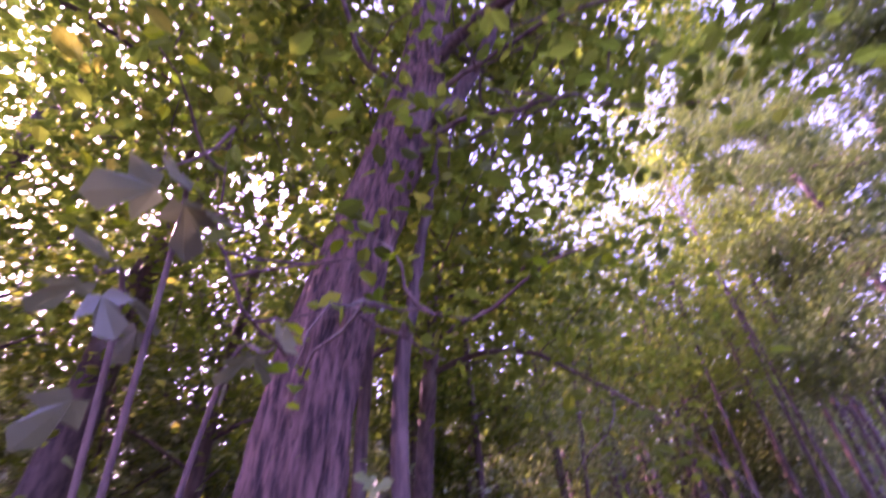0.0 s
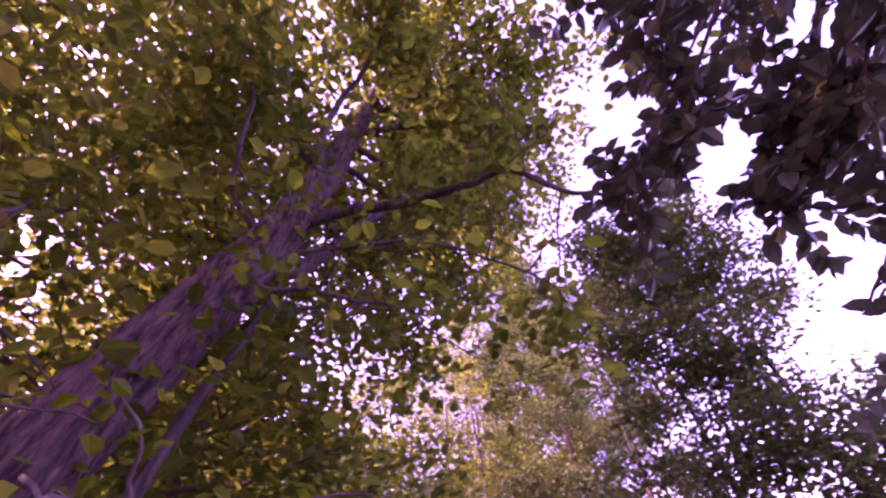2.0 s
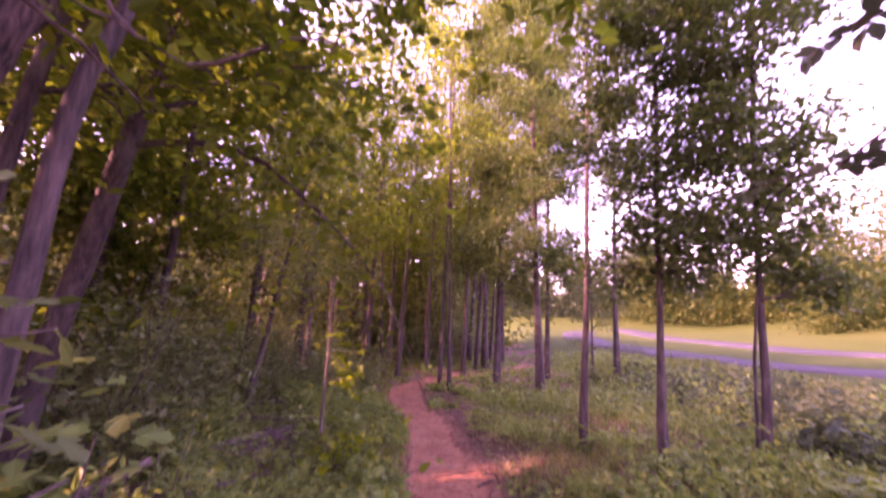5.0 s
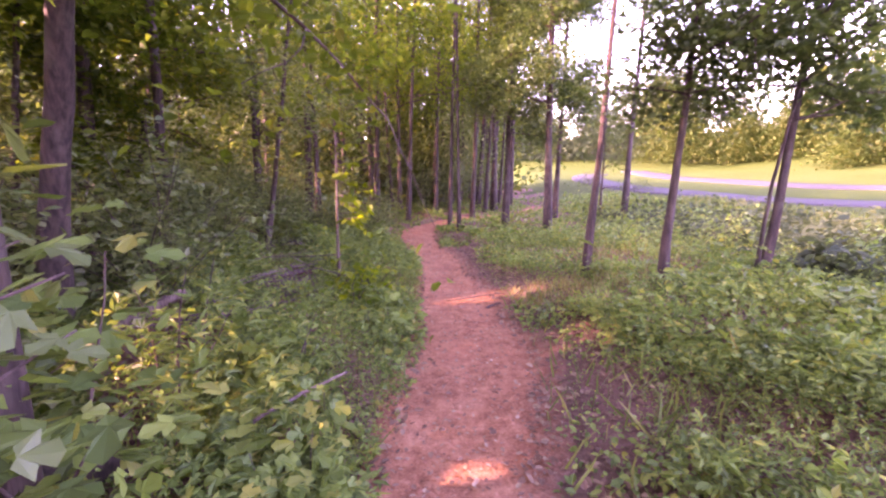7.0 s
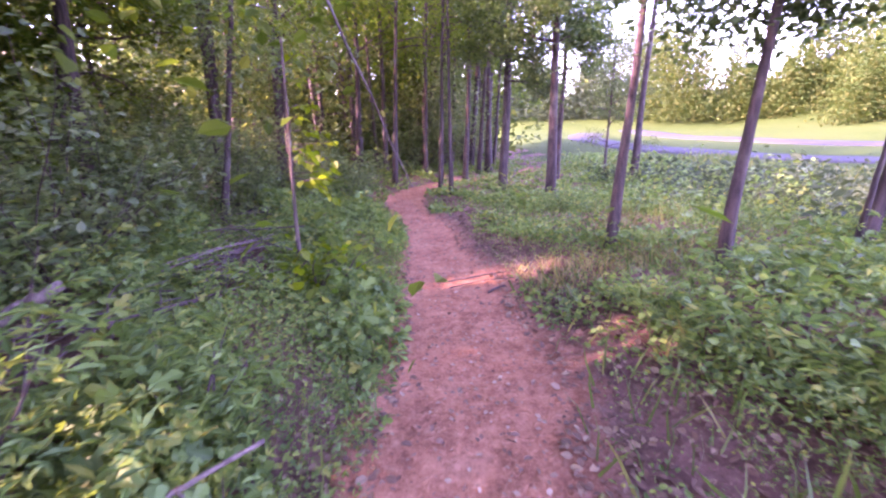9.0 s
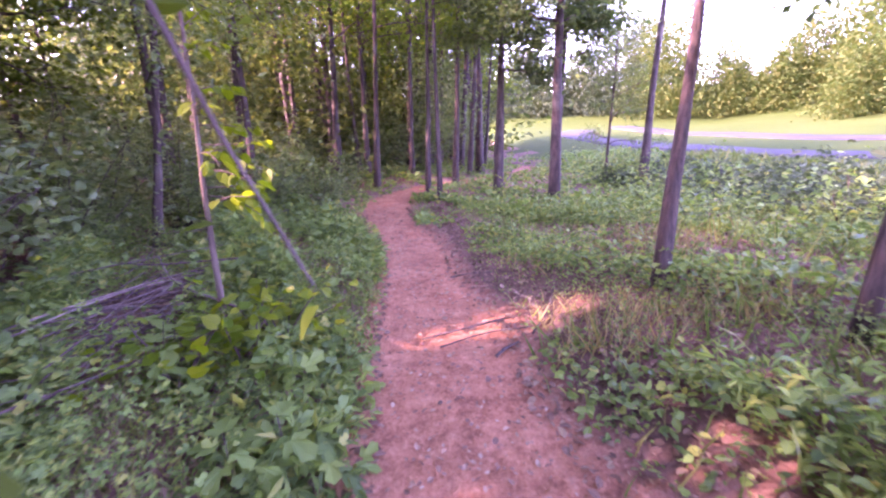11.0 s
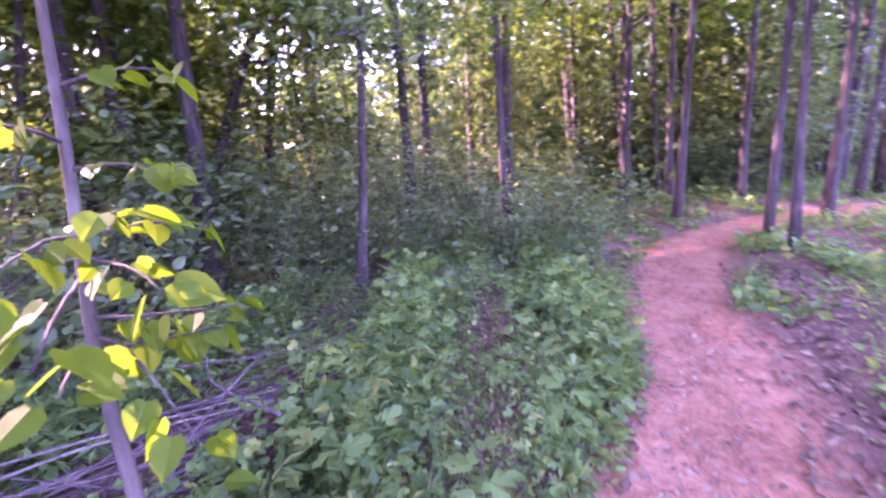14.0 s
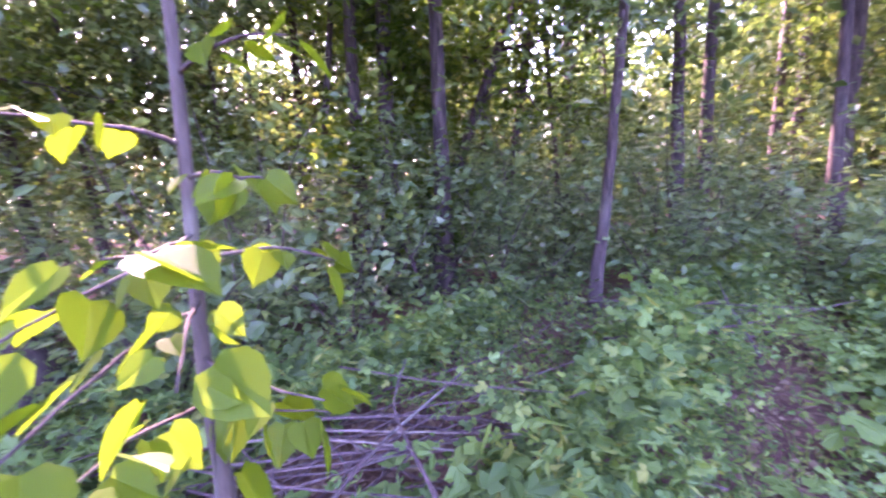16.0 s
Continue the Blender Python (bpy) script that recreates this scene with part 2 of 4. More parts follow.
# leaf outlines as (across, along, lift) with the two halves as faces
OVAL = ([(0, 0, 0), (-0.30, 0.3, 0.07), (-0.26, 0.68, 0.06), (0, 1, -0.06), (0.26, 0.68, 0.06), (0.30, 0.3, 0.07)], [(0, 3, 2, 1), (0, 5, 4, 3)])
NARROW = ([(0, 0, 0), (-0.17, 0.45, 0.04), (0, 1, -0.08), (0.17, 0.45, 0.04)], [(0, 2, 1), (0, 3, 2)])
DIAMOND = ([(0, 0, 0), (-0.32, 0.45, 0.08), (0, 1, -0.05), (0.32, 0.45, 0.08)], [(0, 2, 1), (0, 3, 2)])
LOBED = ([(0, 0.08, 0), (-0.2, -0.02, 0.03), (-0.52, 0.42, 0.06), (-0.19, 0.44, 0.06), (-0.3, 0.84, -0.02), (0, 1.06, -0.1),
          (0.3, 0.84, -0.02), (0.19, 0.44, 0.06), (0.52, 0.42, 0.06), (0.2, -0.02, 0.03)],
         [(0, 3, 2, 1), (0, 5, 4, 3), (0, 7, 6, 5), (0, 9, 8, 7)])
TRIPLE = ([(0, 0.1, 0), (-0.13, 0.5, 0.05), (0, 1.0, -0.1), (0.13, 0.5, 0.05), (-0.04, 0.08, 0), (-0.4, 0.2, 0.06), (-0.72, 0.52, -0.1), (-0.28, 0.4, 0.06),
           (0.04, 0.08, 0), (0.28, 0.4, 0.06), (0.72, 0.52, -0.1), (0.4, 0.2, 0.06)], [(0, 2, 1), (0, 3, 2), (4, 6, 5), (4, 7, 6), (8, 10, 9), (8, 11, 10)])
HEART = ([(0, 0.06, 0), (-0.2, -0.02, 0.03), (-0.40, 0.16, 0.07), (-0.43, 0.4, 0.07), (-0.3, 0.68, 0.04), (-0.1, 0.9, 0), (0, 1.05, -0.05),
          (0.1, 0.9, 0), (0.3, 0.68, 0.04), (0.43, 0.4, 0.07), (0.40, 0.16, 0.07), (0.2, -0.02, 0.03)],
         [(0, 3, 2, 1), (0, 5, 4, 3), (0, 7, 6, 5), (0, 9, 8, 7), (0, 11, 10, 9)])
BLADE = ([(-0.03, 0, 0), (0.03, 0, 0), (0.022, 0.6, 0.08), (-0.022, 0.6, 0.08), (0, 1, 0.3)], [(0, 1, 2, 3), (3, 2, 4)])


def unit(a):
    return a / (np.linalg.norm(a, axis=1)[:, None] + 1e-9)


# places on the ground that the sun reaches through gaps between the crowns: x, y, z, radius
SUN_GAPS = [(-1.5, 5.75, 1.55, 0.36), (0.15, 2.4, 0.0, 0.14), (-1.35, 5.75, 1.2, 0.26), (-1.5, 5.65, 0.95, 0.2), (1.2, 6.35, 0.1, 0.2),
            (-4.4, 3.0, 4.2, 0.5), (-6.0, 12.0, 2.5, 0.7), (-8.5, 9.5, 3.0, 0.7), (-5.0, 16.5, 3.5, 0.9), (-2.5, 19.0, 4.0, 1.0), (-10.0, 14.0, 4.0, 0.9), (-7.5, 6.0, 2.6, 0.6), (-3.6, 2.6, 5.5, 0.8), (-1.6, 2.8, 0.4, 0.42)]


def sunny(p):
    """Which of the points lie in the shafts of sun above SUN_GAPS."""
    s = np.array(TO_SUN)
    hit = np.zeros(len(p), dtype=bool)
    for x, y, z, r in SUN_GAPS:
        d = p - np.array([x, y, z])
        along = d @ s
        off = np.linalg.norm(d - along[:, None] * s, axis=1)
        hit |= (off < r) & (along > 0.9)
    return hit


def leaves(name, at, axis, normal, length, shape, material, gaps=True):
    """One mesh of many leaves: each at a place, along an axis, facing a normal, of a length."""
    at, axis, normal = np.asarray(at, float), unit(np.asarray(axis, float)), np.asarray(normal, float)
    if gaps:
        keep = ~sunny(at)
        at, axis, normal, length = at[keep], axis[keep], normal[keep], np.asarray(length)[keep]
    worn = (abs(at[:, 0] - 0.05) < 0.55) & (abs(at[:, 1] - 2.9) < 3.4) & (abs(at[:, 2] - 1.95) < 0.75)  # kept clear by walkers
    at, axis, normal, length = at[~worn], axis[~worn], normal[~worn], np.asarray(length)[~worn]
    side = unit(np.cross(axis, normal))
    up = np.cross(side, axis)
    t = np.array(shape[0])
    v = at[:, None] + np.asarray(length)[:, None, None] * (side[:, None] * t[None, :, 0, None] + axis[:, None] * t[None, :, 1, None] + up[:, None] * t[None, :, 2, None])
    base = (np.arange(len(at)) * len(t))[:, None, None]
    fs = {}
    for f in shape[1]:
        fs.setdefault(len(f), []).append(f)
    faces = [(base + np.array(f)[None]).reshape(-1, k) for k, f in fs.items()]
    return mesh_of(name, v.reshape(-1, 3), faces, material)


def scatter(n, spread=1.0, up=1.0):
    """Random leaf axes (drooping) and normals (mostly upwards)."""
    a = RNG.normal(size=(n, 3)) * (1, 1, 0.45) * spread - (0, 0, 0.25)
    b = RNG.normal(size=(n, 3)) * 0.55 + (0, 0, up)
    return a, b


# ---- ground ----
TRAIL = smooth_path([(-0.35, -6, 0), (-0.1, -2, 0), (0.0, 0.5, 0), (0.04, 2.2, 0), (0.18, 3.3, 0), (0.22, 4.2, 0), (0.1, 5.1, 0), (0.03, 6.0, 0), (-0.25, 7.5, 0),
                     (-0.47, 9.0, 0), (-0.8, 10.0, 0), (-1.2, 11.7, 0), (-1.3, 13.2, 0), (-0.9, 14.8, 0), (-0.1, 16.4, 0), (1.4, 18.2, 0), (3.2, 20.5, 0), (4.2, 24, 0)], 260)[:, :2]
TRAIL_HALF = np.interp(TRAIL[:, 1], [-6, 2.2, 3.3, 4.2, 5.1, 6.0, 7.5, 9.0, 11.7, 14, 24], [0.45, 0.47, 0.6, 0.65, 0.58, 0.62, 0.48, 0.5, 0.56, 0.5, 0.4])


def trail_gap(x, y):
    """Distance outside the trail's edge (negative on it) and the side (+1: right)."""
    p = np.stack([np.ravel(x), np.ravel(y)], axis=1)
    best, side = np.full(len(p), 1e9), np.ones(len(p))
    for k in range(0, len(TRAIL), 2):
        d = np.hypot(p[:, 0] - TRAIL[k, 0], p[:, 1] - TRAIL[k, 1]) - TRAIL_HALF[k]
        near = d < best
        best = np.where(near, d, best)
        side = np.where(near, np.sign(p[:, 0] - TRAIL[k, 0]), side)
    return best.reshape(np.shape(x)), side.reshape(np.shape(x))


def step01(a, b, v):
    u = np.clip((v - a) / (b - a), 0, 1)
    return u * u * (3 - 2 * u)


def height(x, y):
    x, y = np.asarray(x, float), np.asarray(y, float)
    gap, _ = trail_gap(x, y)
    r = np.hypot(x, y)
    h = 0.09 * step01(-0.05, 0.7, gap)
    h = h + 0.42 * step01(0.8, 2.9, x) * step01(12, 7, y) * step01(-8, 2, y) * step01(9, 4.5, x)
    h = h + 0.02 * np.sin(x * 2.3 + 1) * np.cos(y * 1.9) * step01(0, 0.6, gap) + 0.05 * np.sin(x * 0.5) * np.sin(y * 0.43 + 2)* step01(0.5, 3, gap)
    field = step01(3, 10, x)
    h = h + field * (0.04 * np.maximum(r - 15, 0) + 0.10 * np.maximum(r - 68, 0)) * step01(400, 120, r)
    return h + 0.11 * np.maximum(r - 42, 0) * step01(0.5, 0.95, np.arctan2(x, y)) * step01(3, 10, x) * step01(400, 120, r)


def on_ground(x, y):
    return float(height(np.array([x]), np.array([y]))[0])


def axis_steps(lo, hi, fine, far):
    core = np.arange(lo, hi + 1e-6, fine)
    out = fine * 1.0
    right, left = [hi], [lo]
    while right[-1] < far:
        out *= 1.22
        right.append(right[-1] + out)
        left.append(left[-1] - out)
    return np.concatenate([left[:0:-1], core, right[1:]])


gx, gy = axis_steps(-7, 8, 0.14, 900), axis_steps(-3, 18, 0.14, 900)
GX, GY = np.meshgrid(gx, gy)
GZ = height(GX, GY)
gap_g, _ = trail_gap(GX, GY)
GZ = GZ - 0.05 * step01(0.02, -0.12, gap_g)
nx, ny = len(gx), len(gy)
idx = np.arange(nx * ny).reshape(ny, nx)
gf = np.stack([idx[:-1, :-1], idx[:-1, 1:], idx[1:, 1:], idx[1:, :-1]], axis=-1).reshape(-1, 4)
ground_me = mesh_of("ground", np.stack([GX, GY, GZ], axis=-1).reshape(-1, 3), [gf], LITTER, True)
FIELD = ground_mat("sunlit meadow", [(0.3, (0.02, 0.042, 0.008)), (0.5, (0.034, 0.056, 0.011)), (0.7, (0.055, 0.068, 0.018))], 3, 0.15, 0.05)
ground_me.materials.append(FIELD)
cx, cy = GX[:-1, :-1].ravel(), GY[:-1, :-1].ravel()
edge = 5.2 + 0.7 * np.sin(cy * 0.9)
ground_me.materials.append(TRODDEN)
slot = ((cx > edge) & (np.hypot(cx, cy) < 400)).astype(np.int32)
shoulder = 0.45 + 0.35 * np.sin(cy * 1.3) + 0.12 * np.sin(cy * 5.1 + cx * 3)
gap_c, side_c = trail_gap(cx, cy)
slot[(gap_c < np.where(side_c > 0, shoulder, 0.16 + 0.1 * np.sin(cy * 2.7))) & (cy < 13)] = 2
ground_me.polygons.foreach_set("material_index", slot)
tagged(part("ground", ground_me), "leaf-littered woodland floor opening onto a sunlit grassy meadow", "ground", kind="structure")

# the trail: a worn strip of clay with a ragged edge
tn = 700
tc = smooth_path(np.column_stack([TRAIL[::6], np.zeros(len(TRAIL[::6]))]), tn)[:, :2]
th_ = np.interp(np.linspace(0, 1, tn), np.linspace(0, 1, len(TRAIL_HALF)), TRAIL_HALF)
td = unit(np.column_stack([np.gradient(tc, axis=0), np.zeros(tn)]))
ts = np.column_stack([td[:, 1], -td[:, 0]])
cols = np.linspace(-1, 1, 25)
tv = np.zeros((tn, 25, 3))
for i in range(tn):
    for j, u in enumerate(cols):
        rag = 1 + (0.16 * noise.noise(Vector((tc[i, 1] * 1.6, math.copysign(3, u), 0))) + 0.10 * noise.noise(Vector((tc[i, 1] * 6, math.copysign(7, u), 1)))) + 0.14
        x, y = tc[i] + ts[i] * u * th_[i] * rag * (1.25 if u > 0 else 1.12)
        dip = -0.035 * (1 - u * u) + 0.012 * noise.noise(Vector((x * 2.2, y * 2.2, 4))) + 0.008 * noise.noise(Vector((x * 9, y * 9, 2)))
        tv[i, j] = x, y, 0.03 + dip + (-0.07 if abs(u) > 0.99 else 0.0)
tv[..., 2] += height(tv[..., 0], tv[..., 1])
ti = np.arange(tn * 25).reshape(tn, 25)
tf = np.stack([ti[:-1, :-1], ti[:-1, 1:], ti[1:, 1:], ti[1:, :-1]], axis=-1).reshape(-1, 4)
trail_me = mesh_of("trail", tv.reshape(-1, 3), [tf], TRAIL_CLAY, True)
wear = trail_me.attributes.new("wear", "FLOAT", "POINT")
wear.data.foreach_set("value", np.tile(np.where(cols > 0, np.abs(cols) * 1.15, np.abs(cols) * 0.85), tn).astype(np.float32))
tagged(part("trail", trail_me), "narrow trodden red clay footpath winding through woodland", "path", kind="structure")


def strip(name, pts, half, material, label):
    """A paved strip laid over the ground, with a slightly raised, bevelled edge."""
    p = smooth_path([(x, y, 0) for x, y in pts], 90)[:, :2]
    d = np.gradient(p, axis=0)
    d /= np.linalg.norm(d, axis=1)[:, None]
    s = np.column_stack([d[:, 1], -d[:, 0]])
    rows = []
    for u, dz in ((-1.03, -0.15), (-1, 0.05), (-0.5, 0.07), (0, 0.08), (0.5, 0.07), (1, 0.05), (1.03, -0.15)):
        q = p + s * u * half
        rows.append(np.column_stack([q, height(q[:, 0], q[:, 1]) + dz]))
    v = np.stack(rows, axis=1).reshape(-1, 3)
    k = np.arange(90 * 7).reshape(90, 7)
    f = np.stack([k[:-1, :-1], k[:-1, 1:], k[1:, 1:], k[1:, :-1]], axis=-1).reshape(-1, 4)
    return tagged(part(name, mesh_of(name, v, [f], material, True)), label, "road", kind="structure")


strip("road", [(44, -6), (29, 7), (17.5, 18.5), (12.6, 26.5), (11.5, 37), (13, 46), (16, 53)], 1.5, ASPHALT, "pale worn asphalt road curving past the meadow")
strip("road", [(60, 4), (38, 16), (24.5, 26.5), (20.5, 39), (21.5, 52), (24, 63)], 1.7, ASPHALT, "pale grey asphalt lane on the far side of a grass verge")


# ---- trees ----
def limb_path(start, direction, length, droop=0.0, wig=0.12, n=9):
    d = np.array(direction, float)
    d /= np.linalg.norm(d)
    p, out = np.array(start, float), [np.array(start, float)]
    for k in range(n - 1):
        d = d + RNG.normal(size=3) * wig + np.array([0, 0, -droop])
        d /= np.linalg.norm(d)
        p = p + d * length / (n - 1)
        out.append(p.copy())
    return np.array(out)


def crown_leaves(centres, per, sigma, size, shape, material, flat=0.6):
    c = np.repeat(np.array(centres), per, axis=0)
    sg = np.repeat(np.asarray(sigma) * np.ones(len(centres)), per)
    at = c + RNG.normal(size=c.shape) * sg[:, None] * (1, 1, flat)
    at = at[np.linalg.norm(at - (0, 0.2, 2.2), axis=1) > 1.6]  # head room over the trail
    a, b = scatter(len(at))
    return leaves("crown", at, a, b, size * RNG.uniform(0.6, 1.35, len(at)), shape, material)


def tree(base, axis, r0, r1, limbs, per, size, label, leaf=None, bark=None, shape=DIAMOND, sigma=0.4, start=0.4, reach=1.6, sides=14, name="tree", group="woodland trees", rise=0.5, bare=0):
    """A tree: trunk through the axis points, limbs from the upper part, leaf clumps along the limbs."""
    leaf, bark = leaf or LEAF_CANOPY, bark or BARK
    root = thing(name, base, label, "tree", group)
    n = 26
    pts = smooth_path([base] + list(axis), n)
    pts[0, 2] -= 0.12
    wob = np.cumsum(RNG.normal(size=(n, 2)) * 0.007, axis=0)
    pts[:, :2] += wob - wob[0]
    rad = np.linspace(r0, r1, n)
    trunk = under("trunk", tube("trunk", pts, rad, sides, bark, 0.05, RNG.uniform(0, 9), 0.45), root)
    centres, twigs = [], []
    for k in range(limbs):
        f = start + (1 - start) * (k + RNG.uniform(0, 0.9)) / limbs
        i = min(int(f * (n - 1)), n - 2)
        az = k * 2.4 + RNG.uniform(-0.5, 0.5)
        ln = reach * RNG.uniform(0.6, 1.25) * (1.15 - 0.55 * (f - start) / (1 - start + 1e-6))
        lp = limb_path(pts[i], (math.cos(az), math.sin(az), rise * RNG.uniform(0.2, 1.6)), ln, 0.03, 0.16)
        lr = np.linspace(max(rad[i] * 0.42, 0.012), 0.006, len(lp))
        if k < bare or k % 3 == 0:
            under("limb", tube("limb", lp, lr, 7, bark), root)
        else:
            twigs.append((lp, lr * 0.7))
        for j in (4, 5, 6, 7, 8):
            centres.append(lp[j] + RNG.normal(size=3) * 0.12)
            if j % 2 == 0:
                tp = limb_path(lp[j], RNG.normal(size=3) * (1, 1, 0.5), ln * 0.4, 0.02, 0.2, 6)
                twigs.append((tp, np.linspace(0.008, 0.003, 6)))
                centres += [tp[3], tp[5]]
    if twigs:
        tagged(under("fine_twig_growth", tubes("fine_twig_growth", twigs, 4, bark), root), kind="stuff")
    me = crown_leaves(centres, per, sigma, size, shape, leaf)
    under("crown", me, root, "leafy crown")
    return root


def straight(base, lean, h):
    x, y, z = base
    return [(x + lean[0] * k * h + 0.05 * math.sin(3 * k + x), y + lean[1] * k * h, z + k * h) for k in (0.35, 0.7, 1.0)]


def forest_tree(x, y, lean=(0, 0), h=9.0, r=0.1, limbs=14, per=22, size=0.14, label="slender brown-barked woodland tree with a leafy crown", **kw):
    b = (x, y, on_ground(x, y))
    return tree(b, straight(b, lean, h), r, r * 0.35, limbs, per, size, label, **kw)


# the large leaning tree by the start of the trail, with furrowed bark
def big_tree():
    b = (-1.84, 0.86, on_ground(-1.84, 0.86))
    root = thing("large_tree", b, "large leaning tree with deeply furrowed reddish-brown bark", "tree", "woodland trees")
    n, sides = 230, 110
    pts = smooth_path([(-1.86, 0.84, b[2] - 0.15), (-1.68, 1.08, 2.3), (-1.58, 1.21, 3.15), (-1.22, 1.58, 4.85), (-1.0, 1.73, 6.2), (-0.75, 1.85, 8.0), (-0.6, 1.9, 9.5)], n)
    rad = np.interp(np.linspace(0, 1, n), [0, 0.05, 0.25, 0.55, 0.68, 1], [0.27, 0.21, 0.185, 0.17, 0.15, 0.05])
    v, f = tube_arrays(pts, rad, sides)
    v = v.reshape(n, sides, 3)
    for i in range(n):
        c = pts[i]
        for j in range(sides):
            d = Vector(v[i, j] - c)
            a = j / sides * 2 * math.pi
            q = Vector((math.cos(a) * 6.5, math.sin(a) * 6.5, pts[i, 2] * 1.6))
            k = abs(noise.noise(q * 1.5)) * 1.5 + 0.6 * abs(noise.noise(q * 3.1)) + 0.25 * noise.noise(Vector((math.cos(a), math.sin(a), pts[i, 2] * 0.8)))
            v[i, j] = c + np.array(d) * (0.92 + 0.19 * k)
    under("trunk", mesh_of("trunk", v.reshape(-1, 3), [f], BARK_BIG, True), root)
    limbs = [([(-1.15, 1.62, 5.1), (-0.7, 1.7, 5.35), (-0.1, 1.68, 5.3), (0.35, 1.68, 5.35), (0.75, 1.6, 5.35), (0.95, 1.45, 4.75), (1.15, 1.3, 4.4)], 0.055),
             ([(-1.3, 1.5, 4.5), (-1.0, 1.75, 4.8), (-0.5, 1.95, 5.6), (-0.1, 2.2, 6.4), (0.3, 2.4, 7.2)], 0.075),
             ([(-1.35, 1.45, 4.3), (-0.9, 1.7, 4.35), (-0.4, 1.9, 4.3), (0.0, 2.1, 4.25)], 0.025),
             ([(-1.3, 1.5, 4.5), (-0.8, 1.6, 4.7), (-0.2, 1.75, 4.75), (0.4, 1.9, 4.5), (0.75, 2.0, 4.2)], 0.022),
             ([(-1.25, 1.55, 4.75), (-1.35, 1.2, 5.1), (-1.2, 0.8, 5.7), (-1.3, 0.4, 6.2)], 0.03),
             ([(-1.05, 1.68, 5.9), (-0.9, 1.3, 6.6), (-0.3, 0.9, 7.3), (0.1, 0.4, 7.8)], 0.05),
             ([(-1.6, 1.2, 3.1), (-1.25, 1.0, 2.95), (-1.05, 0.95, 2.85), (-0.85, 1.15, 2.75)], 0.012),
             ([(-1.66, 1.1, 2.75), (-1.55, 0.75, 3.0), (-1.5, 0.55, 3.3), (-1.35, 0.5, 3.7)], 0.012),
             ([(-0.9, 1.8, 6.8), (-1.4, 2.4, 7.6), (-1.9, 3.0, 8.2)], 0.05),
             ([(-0.8, 1.85, 7.6), (-0.2, 2.6, 8.2), (0.4, 3.3, 8.6)], 0.045),
             ([(-1.0, 1.7, 6.2), (-1.7, 1.4, 6.9), (-2.4, 1.0, 7.3)], 0.045),
             ([(-0.95, 1.75, 6.5), (-0.5, 2.6, 6.9), (0.1, 3.4, 6.8), (0.6, 4.2, 6.5)], 0.045), ([(-1.1, 1.65, 5.6), (-1.0, 2.5, 6.0), (-0.8, 3.4, 5.9), (-0.6, 4.4, 5.7)], 0.04), ([(-1.2, 1.6, 5.0), (-1.6, 2.3, 5.3), (-1.9, 3.2, 5.2), (-1.9, 4.2, 4.9)], 0.035),
             ([(-0.8, 1.85, 7.4), (0.0, 2.1, 8.0), (0.7, 2.3, 8.2), (1.4, 2.4, 8.2)], 0.05), ([(-0.7, 1.88, 8.2), (-0.1, 1.4, 8.8), (0.6, 0.9, 9.0), (1.2, 0.5, 9.0)], 0.045), ([(-0.85, 1.8, 7.0), (-0.1, 2.8, 7.4), (0.6, 3.4, 7.6), (1.3, 3.9, 7.6)], 0.045), ([(-0.6, 1.9, 9.2), (-0.2, 2.6, 9.8), (0.4, 3.2, 10.2), (0.9, 3.9, 10.2)], 0.04),
             ([(-0.75, 1.85, 8.0), (0.2, 1.9, 8.6), (1.2, 2.0, 8.8), (2.0, 2.1, 8.7)], 0.04), ([(-0.7, 1.86, 8.4), (0.2, 2.6, 9.0), (1.2, 3.3, 9.2), (2.1, 3.9, 9.0)], 0.04), ([(-0.65, 1.88, 8.8), (0.0, 3.4, 9.2), (0.7, 4.6, 9.2), (1.4, 5.6, 8.9)], 0.04), ([(-0.62, 1.9, 9.0), (0.3, 1.0, 9.6), (1.2, 0.2, 9.8), (1.8, -0.6, 9.7)], 0.04), ([(-0.62, 1.9, 9.0), (-0.6, 3.4, 9.3), (-0.5, 5.0, 9.2), (-0.3, 6.3, 8.8)], 0.04), ([(-0.7, 1.87, 8.3), (-1.4, 0.8, 9.2), (-2.2, -0.2, 9.6), (-2.8, -1.0, 9.6)], 0.04)]
    centres, twigs, young = [], [], []
    for k, (p, r) in enumerate(limbs):
        q = smooth_path(p, 22)
        q[3:] += np.cumsum(RNG.normal(size=(19, 3)) * 0.012, axis=0)
        under("limb", tube("limb", q, np.linspace(r, r * 0.22, 22), 9, BARK if r > 0.02 else TWIG, 0.06, k), root)
        for j in (6, 9, 12, 15, 18, 21):
            tp = limb_path(q[j], RNG.normal(size=3) * (1, 1, 0.6), RNG.uniform(0.4, 0.9), 0.02, 0.22, 7)
            twigs.append((tp, np.linspace(0.009, 0.003, 7)))
            if k not in (6, 7):
                spread = 0.5 if k > 13 else 0.2
                centres += [tp[2], tp[4], tp[6], q[j] + RNG.normal(size=3) * spread]
                if k > 13:
                    centres += [q[j] + RNG.normal(size=3) * 0.5, q[j] + RNG.normal(size=3) * 0.6]
            elif j > 10:
                young += [tp[3], tp[5], tp[6], q[j]]
    tagged(under("fine_twig_growth", tubes("fine_twig_growth", twigs, 5, TWIG), root), kind="stuff")
    centres = np.array(centres)
    near_stem = np.array([np.min(np.linalg.norm(pts - q, axis=1)) for q in centres])
